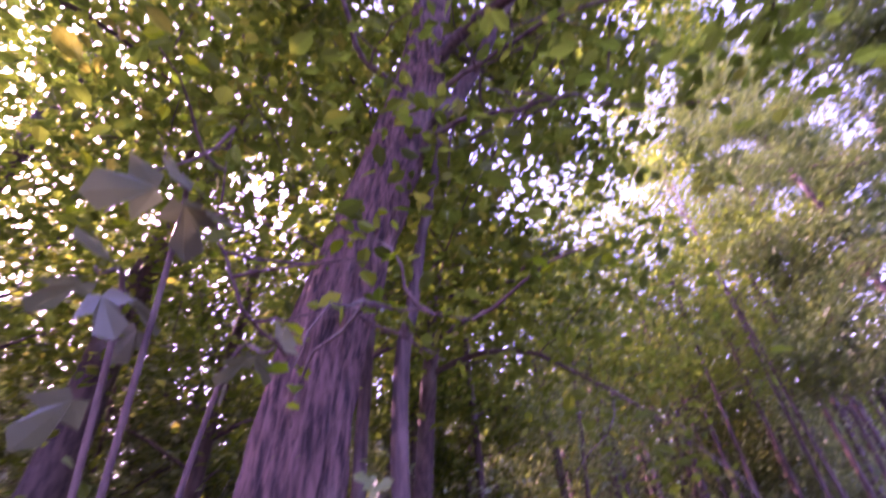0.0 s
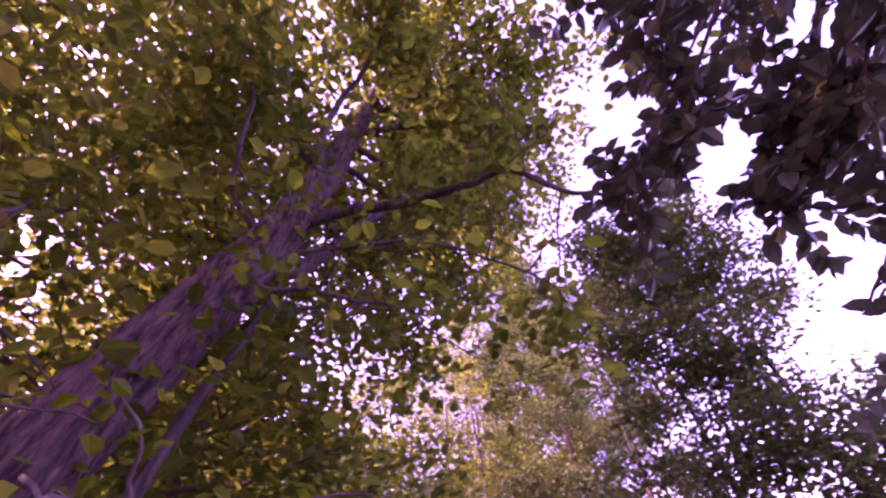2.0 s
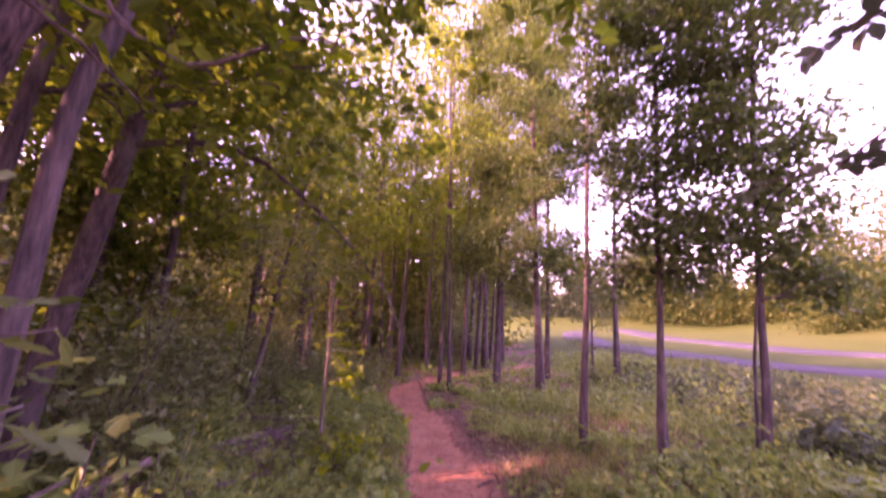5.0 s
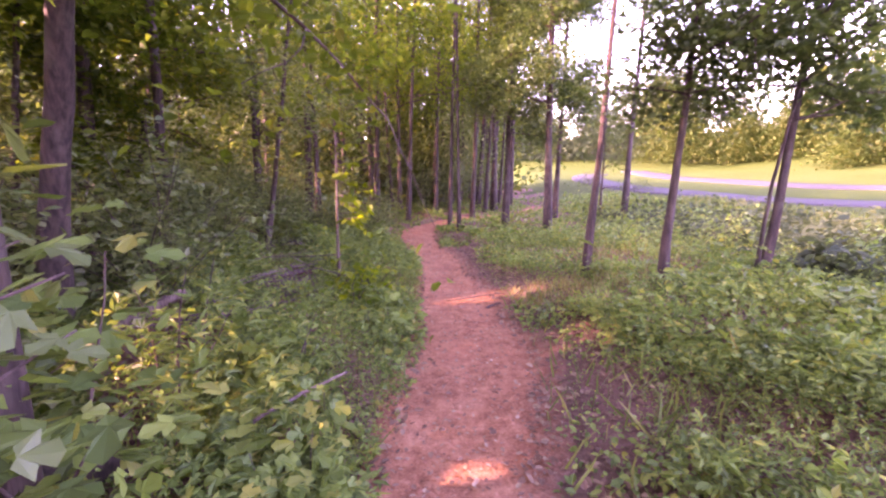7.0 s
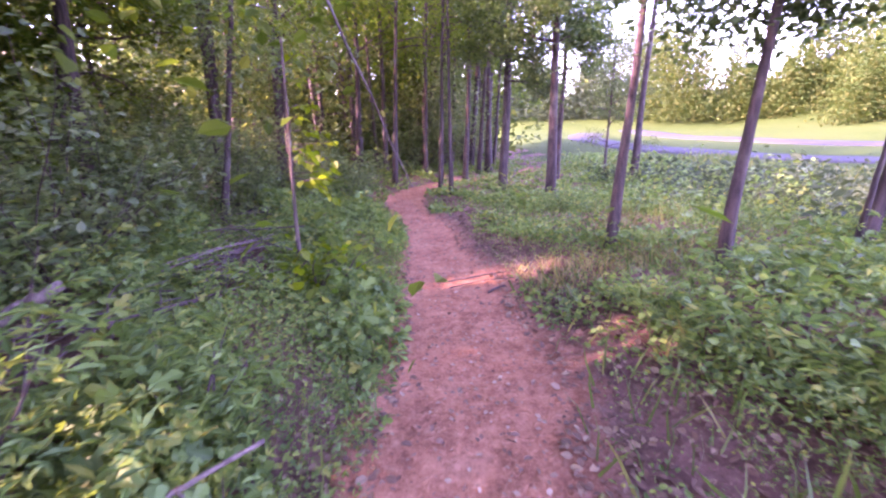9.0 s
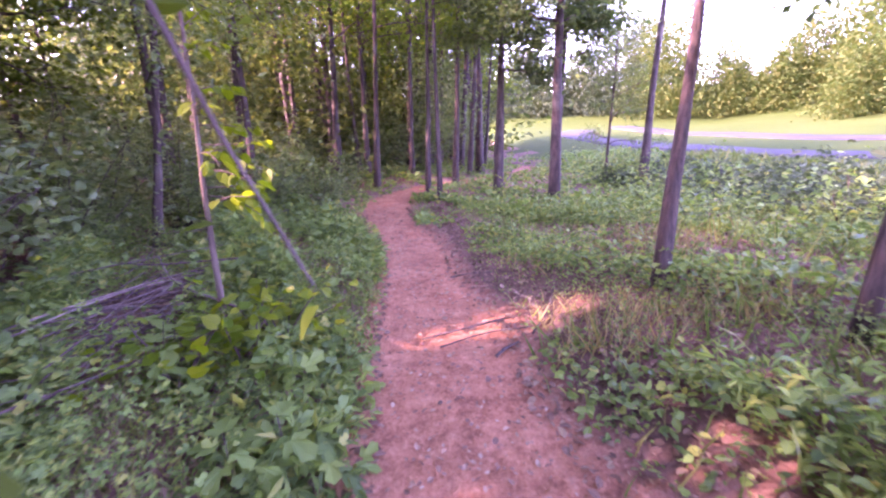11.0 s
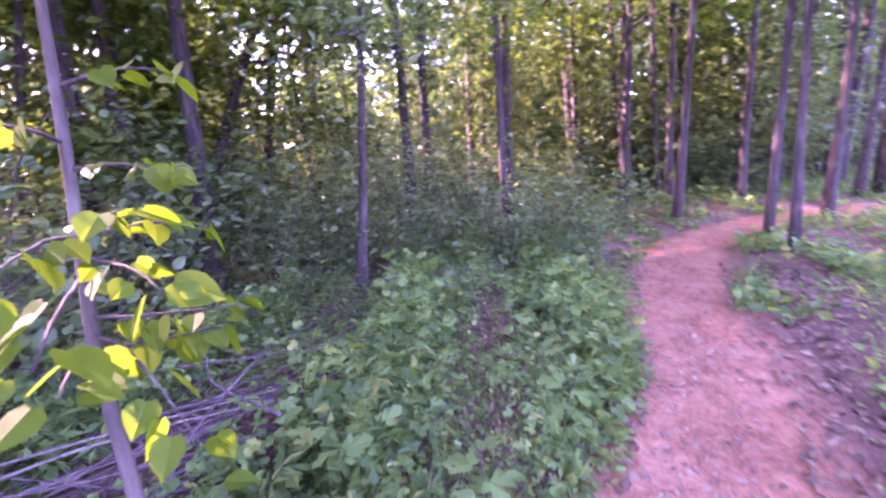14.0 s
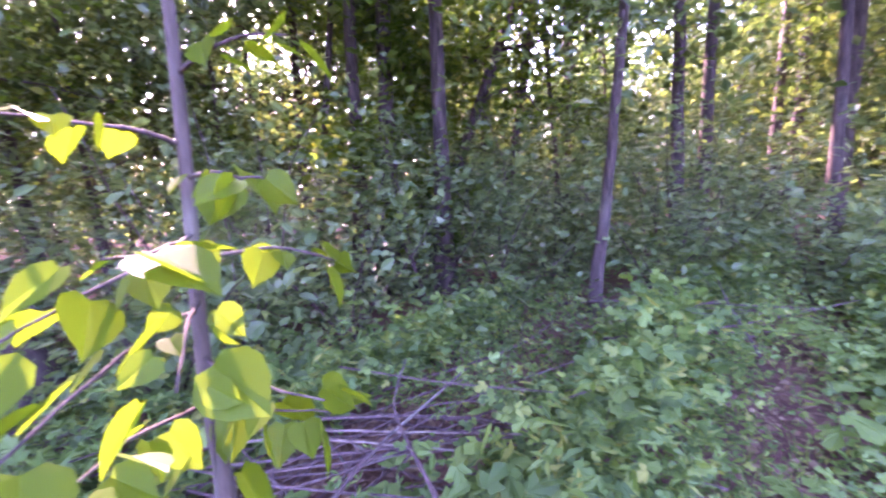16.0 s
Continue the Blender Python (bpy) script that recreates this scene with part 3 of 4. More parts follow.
    centres = centres[((near_stem > 0.8) | (centres[:, 2] > 7.0)) & (centres[:, 2] > np.where(centres[:, 1] > 2.2, 4.2, 5.3))]
    c = np.repeat(centres, 62, axis=0)
    at = c + RNG.normal(size=c.shape) * np.repeat(RNG.uniform(0.12, 0.27, len(centres)), 62)[:, None]
    at = at[np.linalg.norm(at - (0, 0.2, 2.2), axis=1) > 1.8]  # head room over the trail
    a, b2 = scatter(len(at))
    under("crown", leaves("crown", at, a, b2, 0.108 * RNG.uniform(0.5, 1.4, len(at)), OVAL, LEAF_CANOPY), root, "broad green and olive leaves")
    at = np.repeat(np.array(young), 4, axis=0) + RNG.normal(size=(len(young) * 4, 3)) * 0.05
    a, b2 = scatter(len(at))
    under("low_leaves", leaves("low_leaves", at, a, b2, 0.06 * RNG.uniform(0.6, 1.3, len(at)), OVAL, LEAF_YOUNG), root, "small yellow-green leaves on low twigs")


big_tree()
# its neighbours at the start of the trail
tree((-5.65, 0.8, 0.1), [(-5.0, 0.95, 2.9), (-4.6, 1.05, 4.6), (-4.2, 1.45, 6.9), (-3.8, 1.7, 9.3)], 0.21, 0.08, 20, 44, 0.1, "dark-barked leaning tree beside the large one", shape=OVAL, sigma=0.5, reach=2.2, start=0.62)
tree((-1.52, 1.42, 0.1), [(-1.46, 1.47, 2.5), (-1.37, 1.58, 3.3), (-1.22, 1.68, 4.1), (-1.05, 1.8, 5.4)], 0.047, 0.024, 5, 6, 0.09, "slim tree leaning beside the large trunk", bark=BARK, sigma=0.3, reach=1.0, start=0.8)
tree((-3.2, 2.6, 0.1), [(-3.1, 2.7, 3.0), (-2.9, 3.0, 6.0), (-2.7, 3.3, 8.5)], 0.08, 0.03, 16, 40, 0.1, "slim dark tree among the saplings", shape=OVAL, sigma=0.45)
tree((-5.6, 2.2, 0.1), [(-5.5, 2.3, 3.0), (-5.3, 2.5, 6.0), (-5.2, 2.6, 10)], 0.11, 0.04, 20, 44, 0.1, "straight dark tree behind the leaning ones", shape=OVAL, sigma=0.5, reach=2.2, start=0.25)
tree((-6.2, -0.6, 0.1), [(-6.0, -0.4, 3.0), (-5.7, -0.2, 6.0), (-5.4, 0.1, 10)], 0.12, 0.04, 20, 44, 0.1, "dark leaning woodland tree with a broad crown", shape=OVAL, sigma=0.55, reach=2.4, start=0.25)
tree((-2.9, -1.7, 0.1), [(-2.8, -1.5, 3.0), (-2.5, -1.2, 6.0), (-2.2, -0.8, 9.5)], 0.13, 0.05, 20, 46, 0.1, "broad-crowned tree at the start of the trail", shape=OVAL, sigma=0.42, reach=3.0, start=0.5)
tree((-0.9, -2.6, 0.1), [(-0.9, -2.4, 3.0), (-0.8, -2.0, 6.0), (-0.7, -1.5, 9.0)], 0.12, 0.05, 18, 46, 0.1, "tall tree beside the trail behind the large one", shape=OVAL, sigma=0.42, reach=2.8, start=0.55)
tree((-5.92, 7.15, 0.1), [(-6.22, 8.14, 2.0), (-6.55, 9.2, 4.0), (-6.9, 10.25, 6.0)], 0.095, 0.05, 14, 44, 0.1, "strongly leaning tree with drooping leaves", sigma=0.4, reach=1.7, start=0.45)
tree((-4.2, 4.1, 0.1), [(-3.13, 3.64, 3.17), (-2.6, 3.35, 4.6), (-1.9, 3.0, 7.0)], 0.12, 0.04, 22, 48, 0.1, "tall dark tree spreading its crown over the trail", shape=OVAL, sigma=0.42, reach=3.2, start=0.4)

# trees along the edge of the meadow
EDGE = "slender straight-stemmed tree at the meadow edge with wispy foliage"
edge_kw = dict(leaf=LEAF_FINE, shape=DIAMOND, sigma=0.17, reach=1.4, group="trees at the meadow edge", size=0.06, rise=0.3, bare=9)
forest_tree(3.45, 4.9, (0.05, -0.03), 7.6, 0.042, 34, 50, start=0.25, label="twin-stemmed slender tree at the meadow edge with dark bark", **dict(edge_kw, reach=0.9, size=0.085, sigma=0.2))
forest_tree(3.32, 4.83, (0.085, -0.03), 3.4, 0.022, 4, 20, start=0.5, label="thin leaning stem growing beside a slender tree", **edge_kw)
forest_tree(2.42, 5.05, (0.035, -0.015), 7.6, 0.042, 34, 50, start=0.27, label=EDGE, **dict(edge_kw, reach=0.8, size=0.085, sigma=0.2))
knotted = forest_tree(1.89, 6.28, (0.096, 0.16), 9.5, 0.047, 20, 75, start=0.42, label="slender tree with pinkish bark and a knot near its foot", **edge_kw)
forest_tree(2.44, 12.03, (-0.027, -0.1), 14, 0.092, 32, 105, start=0.24, label=EDGE, **dict(edge_kw, size=0.1, sigma=0.26))
forest_tree(3.4, 15.7, (0.037, 0.05), 14, 0.08, 28, 100, start=0.26, label=EDGE, **dict(edge_kw, size=0.1, sigma=0.26))
forest_tree(1.36, 13.22, (0.013, 0.07), 14, 0.08, 34, 110, start=0.22, label=EDGE, **dict(edge_kw, size=0.1, sigma=0.26))
forest_tree(5.25, 14.0, (0.04, 0.05), 11, 0.085, 20, 80, start=0.4, label=EDGE, **edge_kw)
forest_tree(5.6, 17.5, (0.0, 0.0), 5, 0.05, 14, 50, start=0.2, label="small spindly tree with sparse dark foliage", **edge_kw)
# a healed branch knot on the pinkish trunk: a ring of swollen bark around a dark hollow
kn = [(0.026 * math.cos(a), 0.034 * math.sin(a)) for a in np.linspace(0, 2 * math.pi, 17)]
kp = np.array([(1.89 + 0.096 * 0.78 - 0.72 * 0.047 - 0.69 * u, 6.28 + 0.16 * 0.78 - 0.69 * 0.047 + 0.72 * u, 0.88 + v) for u, v in kn])
under("knot", tube("knot", kp, 0.011 + 0.004 * np.sin(np.arange(17) * 1.7), 8, BARK_PALE, 0.15, 3), knotted, "swollen ring of bark round a healed branch scar")
# trees that stand along the far bend of the trail
BEND = "thin straight tree standing close to the trail bend"
for x, y, lx, r in ((-1.96, 15.25, 0.054, 0.065), (-0.07, 12.83, -0.028, 0.045), (-0.4, 13.9, 0.02, 0.05), (0.38, 16.4, 0.019, 0.07), (1.0, 19.5, 0.05, 0.08), (-1.35, 20, 0.04, 0.1),
                    (-2.6, 17.5, 0.01, 0.08), (-3.3, 16.2, 0.03, 0.09), (-3.9, 18.0, 0.0, 0.1), (-4.6, 16.5, -0.02, 0.08), (-0.6, 22, 0.02, 0.1), (0.6, 24, 0.0, 0.12), (2.4, 22, 0.02, 0.12)):
    forest_tree(x, y, (lx, 0), RNG.uniform(12.5, 17), r, 20, 26, size=0.12, start=0.3, sigma=0.42, reach=2.0, label=BEND, group="trees at the trail bend")
# trees deep in the wood
forest_tree(-4.12, 8.7, (0.18, 0.0), 6.5, 0.055, 11, 60, size=0.1, start=0.38, sigma=0.4, shape=NARROW, leaf=LEAF_SHRUB, bark=BARK, label="slim mottled tree with drooping compound leaves")
forest_tree(-4.97, 13.48, (0.014, 0.07), 10, 0.13, 14, 40, label="straight brown tree in the undergrowth")
forest_tree(-7.8, 9.3, (0.08, 0.18), 9, 0.1, 12, 40, label="leaning brown tree in the undergrowth")
forest_tree(-8.1, 9.0, (0.04, 0.1), 9, 0.07, 10, 40, label="thin leaning tree beside a stouter one")
forest_tree(-6.7, 5.95, (0.0, 0.17), 10, 0.052, 14, 40)
forest_tree(-8.05, 5.83, (0.0, 0.064), 10, 0.085, 14, 40)
forest_tree(-6.32, 7.0, (0.016, 0.059), 10, 0.12, 16, 60, start=0.12, sigma=0.35, reach=0.8, label="stout trunk overgrown with climbing ivy")
forest_tree(-6.4, 6.6, (0.02, 0.05), 9, 0.1, 14, 36)
forest_tree(-5.4, 7.5, (0.03, 0.05), 9, 0.1, 14, 36)
forest_tree(-5.9, 12.0, (0.04, 0.0), 10, 0.1, 14, 36)
forest_tree(-4.2, 12.2, (0.02, 0.0), 10, 0.07, 14, 36)
placed = [(-1.8, 0.9), (-4.7, 0.8), (-3.6, 8.2), (-5.2, 14), (-7.8, 9.3), (-8.2, 7.5)]
tries = 0
while len(placed) < 70 and tries < 4000:
    tries += 1
    x, y = RNG.uniform(-24, 3), RNG.uniform(-9, 42)
    if x > -4.5 and y < 21 or x > -1 and y < 26 or (y < 1 and x > -3.6) or min(math.hypot(x - a, y - b) for a, b in placed) < 1.5:
        continue
    placed.append((x, y))
    far = math.hypot(x, y - 5)
    forest_tree(x, y, tuple(RNG.uniform(-0.05, 0.05, 2)), RNG.uniform(8, 13), RNG.uniform(0.07, 0.15), 11, 16 if far < 15 else 13, size=0.14 if far < 15 else 0.23, sigma=0.5 if far < 15 else 0.65, start=RNG.uniform(0.2, 0.4), reach=2.0, sides=10, leaf=LEAF_WOOD if tries % 2 else LEAF_CANOPY)


k = 0
while k < 34:
    x, y = RNG.uniform(-9, 2.2), RNG.uniform(18, 36)
    if min(math.hypot(x - a, y - b) for a, b in placed) < 0.8 or trail_gap(np.array([x]), np.array([y]))[0][0] < 0.6:
        continue
    placed.append((x, y))
    k += 1
    forest_tree(x, y, tuple(RNG.uniform(-0.06, 0.06, 2)), RNG.uniform(9, 14), RNG.uniform(0.06, 0.13), 8, 9, size=0.2, sigma=0.6, start=0.45, reach=1.8, sides=8, label="dark thin trunk in the depth of the wood")


for x, y in ((-9.3, 5.1), (-9.0, 4.0), (-8.7, 2.6), (-10.5, 5.9), (-11.0, 3.4)):
    placed.append((x, y))
    forest_tree(x, y, (0.0, 0.03), 8.0, 0.05, 16, 40, size=0.13, sigma=0.4, start=0.2, reach=1.5, sides=8, leaf=LEAF_WOOD, name="sapling_tree", label="leafy young tree filling the shaded wood", group="young woodland trees")
# leafy saplings that fill the wood on the sunward side, added to keep low sun off the trail
k = 0
while k < 26:
    x, y = RNG.uniform(-13.5, -6.2), RNG.uniform(-7, 11)
    if min(math.hypot(x - a, y - b) for a, b in placed) < 1.0:
        continue
    placed.append((x, y))
    k += 1
    forest_tree(x, y, tuple(RNG.uniform(-0.06, 0.06, 2)), RNG.uniform(4.5, 8.0), RNG.uniform(0.03, 0.055), 12, 26, size=0.13, sigma=0.42, start=0.25, reach=1.3, sides=8, leaf=LEAF_WOOD if k % 2 else LEAF_SHRUB, name="sapling_tree", label="leafy young tree filling the shaded wood", group="young woodland trees")


k = 0
while k < 46:
    x, y = RNG.uniform(-17, 1.5), RNG.uniform(6, 30)
    if (x > -6.8 and y < 15) or (x > -3 and y < 18) or trail_gap(np.array([x]), np.array([y]))[0][0] < 1.2 or min(math.hypot(x - a, y - b) for a, b in placed) < 0.9:
        continue
    placed.append((x, y))
    k += 1
    forest_tree(x, y, tuple(RNG.uniform(-0.08, 0.08, 2)), RNG.uniform(3.5, 6.5), RNG.uniform(0.02, 0.045), 12, 20, size=0.15, sigma=0.45, start=0.15, reach=1.3, sides=7, leaf=LEAF_SHRUB if k % 3 else LEAF_WOOD, name="sapling_tree", label="leafy young tree filling the shaded wood", group="young woodland trees")


# the tree whose branches hang over the start of the trail from the meadow side
def overhang():
    root = thing("overhanging_tree", (2.6, -0.9, on_ground(2.6, -0.9)), "tree with dark drooping branches hanging over the trail", "tree", "trees at the meadow edge")
    pts = smooth_path([(2.6, -0.9, 0.1), (2.55, -0.8, 2.0), (2.4, -0.6, 3.6), (2.3, -0.5, 5.5), (2.2, -0.5, 7)], 24)
    under("trunk", tube("trunk", pts, np.linspace(0.12, 0.04, 24), 14, BARK, 0.05, 1, 0.4), root)
    ends = [((0.98, 0.3, 3.72), 0.016), ((1.0, 0.55, 3.6), 0.014), ((1.24, 0.41, 3.45), 0.014), ((1.23, 0.66, 3.32), 0.014), ((1.3, 0.38, 3.36), 0.014), ((1.22, 0.58, 3.38), 0.014), ((1.3, 0.8, 3.08), 0.012), ((1.36, 0.86, 2.96), 0.012),
            ((0.88, 0.72, 3.58), 0.008), ((1.36, 1.12, 2.6), 0.01), ((0.85, 0.08, 4.0), 0.016), ((1.05, 0.0, 3.85), 0.016), ((1.25, 0.1, 3.6), 0.016), ((1.45, 0.2, 3.4), 0.016),
            ((1.5, 0.3, 4.2), 0.018), ((1.8, 0.4, 3.7), 0.018), ((1.3, 0.0, 4.6), 0.02)]
    at, ax, nm, ln, twigs = [], [], [], [], []
    for e, r in ends:
        e = np.array(e)
        s = pts[14] + (0, 0, RNG.uniform(-0.6, 0.6))
        q = smooth_path([s, (s + e) / 2 + (0, 0, 0.3), e + (0.05, -0.1, 0.12), e + (-0.1, 0.12, -0.1)], 18)
        under("limb", tube("limb", q, np.linspace(r, 0.004, 18), 6, TWIG), root)
        for j in range(11, 18):
            for m in range(2 if e[2] > 3.2 else 1):
                tp = limb_path(q[j], RNG.normal(size=3) * (1, 1, 0.4) + (-0.1, 0.1, -0.25), RNG.uniform(0.14, 0.27), 0.05, 0.12, 7)
                twigs.append((tp, np.linspace(0.004, 0.0018, 7)))
                for k in range(1, 7):
                    d = tp[k] - tp[k - 1]
                    sd = np.cross(d, (0, 0, 1))
                    for sg in (-1, 1):
                        at.append(tp[k])
                        ax.append(d * 0.6 + sd * sg + RNG.normal(size=3) * 0.015)
                        nm.append(RNG.normal(size=3) * 0.3 + (0, 0, 1))
                        ln.append(RNG.uniform(0.05, 0.088))
    tagged(under("fine_twig_growth", tubes("fine_twig_growth", twigs, 4, TWIG), root), kind="stuff")
    under("crown", leaves("crown", at, ax, nm, np.array(ln), OVAL, LEAF_DARK), root, "dense dark compound leaves")
    hi = crown_leaves([(2.6 + RNG.normal() * 0.7, -0.7 + RNG.normal() * 0.7, RNG.uniform(4.4, 7.2)) for _ in range(70)], 60, 0.35, 0.1, OVAL, LEAF_CANOPY)
    under("upper_crown", hi, root)


overhang()


def broad_bush():
    b = (-1.2, 0.35, on_ground(-1.2, 0.35))
    root = thing("broadleaf_bush", b, "tall bush with large soft lobed leaves beside the trail", "bush")
    for k, (e, n, s) in enumerate([((-0.66, 0.16, 2.74), 6, 0.13), ((-0.85, 0.12, 2.62), 5, 0.12), ((-0.75, 0.42, 2.5), 4, 0.12), ((-0.95, 0.95, 2.1), 6, 0.13), ((-1.0, 1.1, 1.75), 7, 0.14), ((-1.25, 0.8, 1.7), 6, 0.14), ((-0.95, 0.7, 1.5), 6, 0.14), ((-1.3, 1.2, 1.3), 6, 0.14), ((-0.85, 1.0, 1.95), 9, 0.11), ((-0.8, 1.05, 1.6), 9, 0.12), ((-0.9, 0.85, 2.25), 8, 0.1), ((-0.95, 1.2, 1.4), 9, 0.12), ((-1.05, 1.05, 2.0), 9, 0.11), ((-1.1, 1.25, 1.65), 9, 0.12), ((-0.78, 0.8, 1.3), 9, 0.12)]):
        e = np.array(e)
        q = smooth_path([(b[0], b[1], b[2] - 0.05), (b[0] + 0.02 * k - 0.1, b[1], 0.9 + 0.05 * k), e * 0.6 + np.array((b[0], b[1], e[2])) * 0.4 - (0, 0, 0.1), e], 24)
        st = under("stem", tube("stem", q, np.linspace(0.012, 0.003, 24), 7, TWIG), root)
        for j in range(n):
            i = 23 - j
            az = j * 2.4 + k
            i = max(23 - 2 * j, 8)
            d = np.array([math.cos(az), math.sin(az), -0.5]) + RNG.normal(size=3) * 0.45
            # first three stems: a darker, greyer leaf colour paints in their shade
            me = leaves("leaf", [q[i] + d * 0.03], [d], [(RNG.normal() * 0.7, RNG.normal() * 0.7, 0.8)], np.array([s * RNG.uniform(0.55, 1.1)]), LOBED, LEAF_DARK if k < 3 else LEAF_SHRUB, False)
            part("leaf", me, st)
            me.transform(Matrix.Translation(-Vector(b)))


broad_bush()


# ---- far woods and hillside ----
def belt(name, n, az0, az1, r0, r1, z1, size, material, label, category, per=700):
    """Many crowns of loose leaves, of uneven height and width, standing in a ring sector."""
    m = n // per
    az = RNG.uniform(radians(az0), radians(az1), m)
    r = RNG.uniform(r0, r1, m)
    x, y = np.sin(az) * r, np.cos(az) * r
    tall = z1 * RNG.uniform(0.45, 1.1, m) * (0.85 + 0.2 * np.sin(az * 17 + 1))
    k = np.repeat(np.arange(m), per)
    q = RNG.normal(size=(len(k), 3))
    low = RNG.uniform(0, 1, len(k)) ** 1.2
    width = tall[k] * 0.2 * (1.15 - 0.75 * low) * (1 + 0.3 * np.sin(low * 19 + k))
    z = height(x, y)[k] + tall[k] * (0.04 + 0.96 * low)
    at = np.column_stack([x[k] + q[:, 0] * width, y[k] + q[:, 1] * width, z + q[:, 2] * 0.3])
    a, b = scatter(len(k))
    return tagged(part(name, leaves(name, at, a, b, size * RNG.uniform(0.5, 1.4, len(k)), DIAMOND, material, False)), label, category, kind="stuff")


belt("far_woods", 52000, -118, 4, 30, 46, 13, 0.55, LEAF_WOOD, "dense leafy woodland fading into the distance", "woods")
belt("far_woods", 40000, -112, -8, 16.5, 29, 10, 0.26, LEAF_WOOD, "young leafy growth between the trunks in the depth of the wood", "woods", 520)
belt("far_woods", 70000, -4, 24, 80, 100, 14, 0.5, LEAF_HAZE, "green tree line beyond the meadow in haze-tinted leaves", "woods")
belt("hill_trees", 130000, 22, 64, 72, 92, 15, 0.4, LEAF_GOLD, "golden sunlit trees along the top of the hillside", "woods")
belt("hill_trees", 70000, 39, 66, 54, 64, 9, 0.3, LEAF_GOLD, "sunlit yellow-green bushes on the hillside", "woods")
belt("far_woods", 9000, 62, 242, 40, 60, 13, 1.6, LEAF_CANOPY, "woodland closing the meadow behind the trail", "woods", 150)


# ---- undergrowth ----
def keep_off_trail(x, y, margin):
    g, s = trail_gap(x, y)
    return g > margin, g, s


def ground_cover(name, n, x0, x1, y0, y1, per, size, tall, shape, material, label, margin=0.02):
    """Low plants: stems with a few leaves each, joined into one sheet of growth."""
    x, y = RNG.uniform(x0, x1, n), RNG.uniform(y0, y1, n)
    ok, g, s = keep_off_trail(x, y, margin)
    clump = np.sin(x * 1.9 + 0.6) * np.sin(y * 1.7 + x * 0.4) * 0.5 + np.sin(x * 4.7 + y * 3.1) * 0.3
    ok &= RNG.uniform(-1.15, 0.9, n) < clump + 0.25
    for ex, ey, rx, ry in ((-2.55, 6.05, 0.45, 0.8), (-2.75, 3.8, 0.9, 0.6), (-2.1, 2.02, 0.6, 0.2), (-3.3, 9.0, 0.6, 0.45), (-1.0, 2.6, 0.35, 0.14)):
        ok &= ((x - ex) / rx) ** 2 + ((y - ey) / ry) ** 2 > RNG.uniform(0.6, 1.1, n)
    x, y, g = x[ok], y[ok], g[ok]
    lump = 0.75 + 0.45 * np.sin(x * 2.9 + 1.3 * np.sin(y * 1.1)) * np.sin(y * 2.3 + x) + 0.3 * np.sin(x * 6.1 + y * 5.3)
    h = tall * (0.35 + 0.75 * step01(0, 0.9, g)) * RNG.uniform(0.35, 1.3, len(x)) * np.maximum(lump, 0.25)
    z = height(x, y)
    k = np.repeat(np.arange(len(x)), per)
    f = RNG.uniform(0.25, 1.0, len(k))
    az = RNG.uniform(0, 2 * math.pi, len(k))
    rad = 0.10 * RNG.uniform(0.2, 1.2, len(k))
    d = np.column_stack([np.cos(az), np.sin(az), RNG.uniform(-0.6, 0.75, len(k))])
    at = np.column_stack([x[k] + np.cos(az) * rad, y[k] + np.sin(az) * rad, z[k] + h[k] * f])
    nm = RNG.normal(size=(len(k), 3)) * 0.7 + (0, 0, 1)
    ln = size * RNG.uniform(0.4, 1.4, len(k)) * (0.8 + 0.45 * np.sin(x[k] * 3.3 + y[k] * 2.1))
    return tagged(part(name, leaves(name, at, d, nm, ln, shape, material, False)), label, "undergrowth", kind="stuff")


ground_cover("undergrowth", 4200, -4.2, -0.3, 0.8, 11, 9, 0.08, 0.5, LOBED, LEAF_UNDER, "lush lobed seedlings and vines covering the bank")
ground_cover("undergrowth", 3600, -4.2, -0.3, 0.8, 11, 9, 0.1, 0.42, TRIPLE, LEAF_UNDER, "three-leaved vines and seedlings on the bank")
ground_cover("undergrowth", 4600, -1.9, -0.3, 0.8, 12, 7, 0.05, 0.2, OVAL, LEAF_UNDER, "small-leaved creepers along the trail edge")
ground_cover("undergrowth", 9500, 0.4, 5.4, 0.8, 11, 8, 0.056, 0.33, OVAL, LEAF_UNDER, "leafy weeds and brambles beside the trail", 0.62)
ground_cover("undergrowth", 2400, 1.3, 4.8, 1.0, 5.0, 8, 0.085, 0.34, TRIPLE, LEAF_UNDER, "knee-high leafy weeds beside the trail", 0.7)
ground_cover("undergrowth", 3400, 0.4, 2.4, 0.6, 12, 6, 0.05, 0.2, OVAL, LEAF_UNDER, "sparse small weeds on the trail shoulder", 0.14)
ground_cover("undergrowth", 5200, 4.2, 11, 2, 15, 9, 0.12, 0.62, OVAL, LEAF_HAZE, "waist-high leafy weeds filling the meadow edge")
ground_cover("undergrowth", 8500, -9, 9, 10, 26, 7, 0.13, 0.36, DIAMOND, LEAF_UNDER, "low green growth under the trees")
ground_cover("undergrowth", 2600, -4.5, 5.2, -5, 0.9, 7, 0.09, 0.34, TRIPLE, LEAF_UNDER, "leafy weeds on both sides of the trail's start", 0.25)
ground_cover("undergrowth", 5200, -12, -3.2, -1, 15, 8, 0.13, 0.5, DIAMOND, LEAF_SHRUB, "dense shaded understory growth")


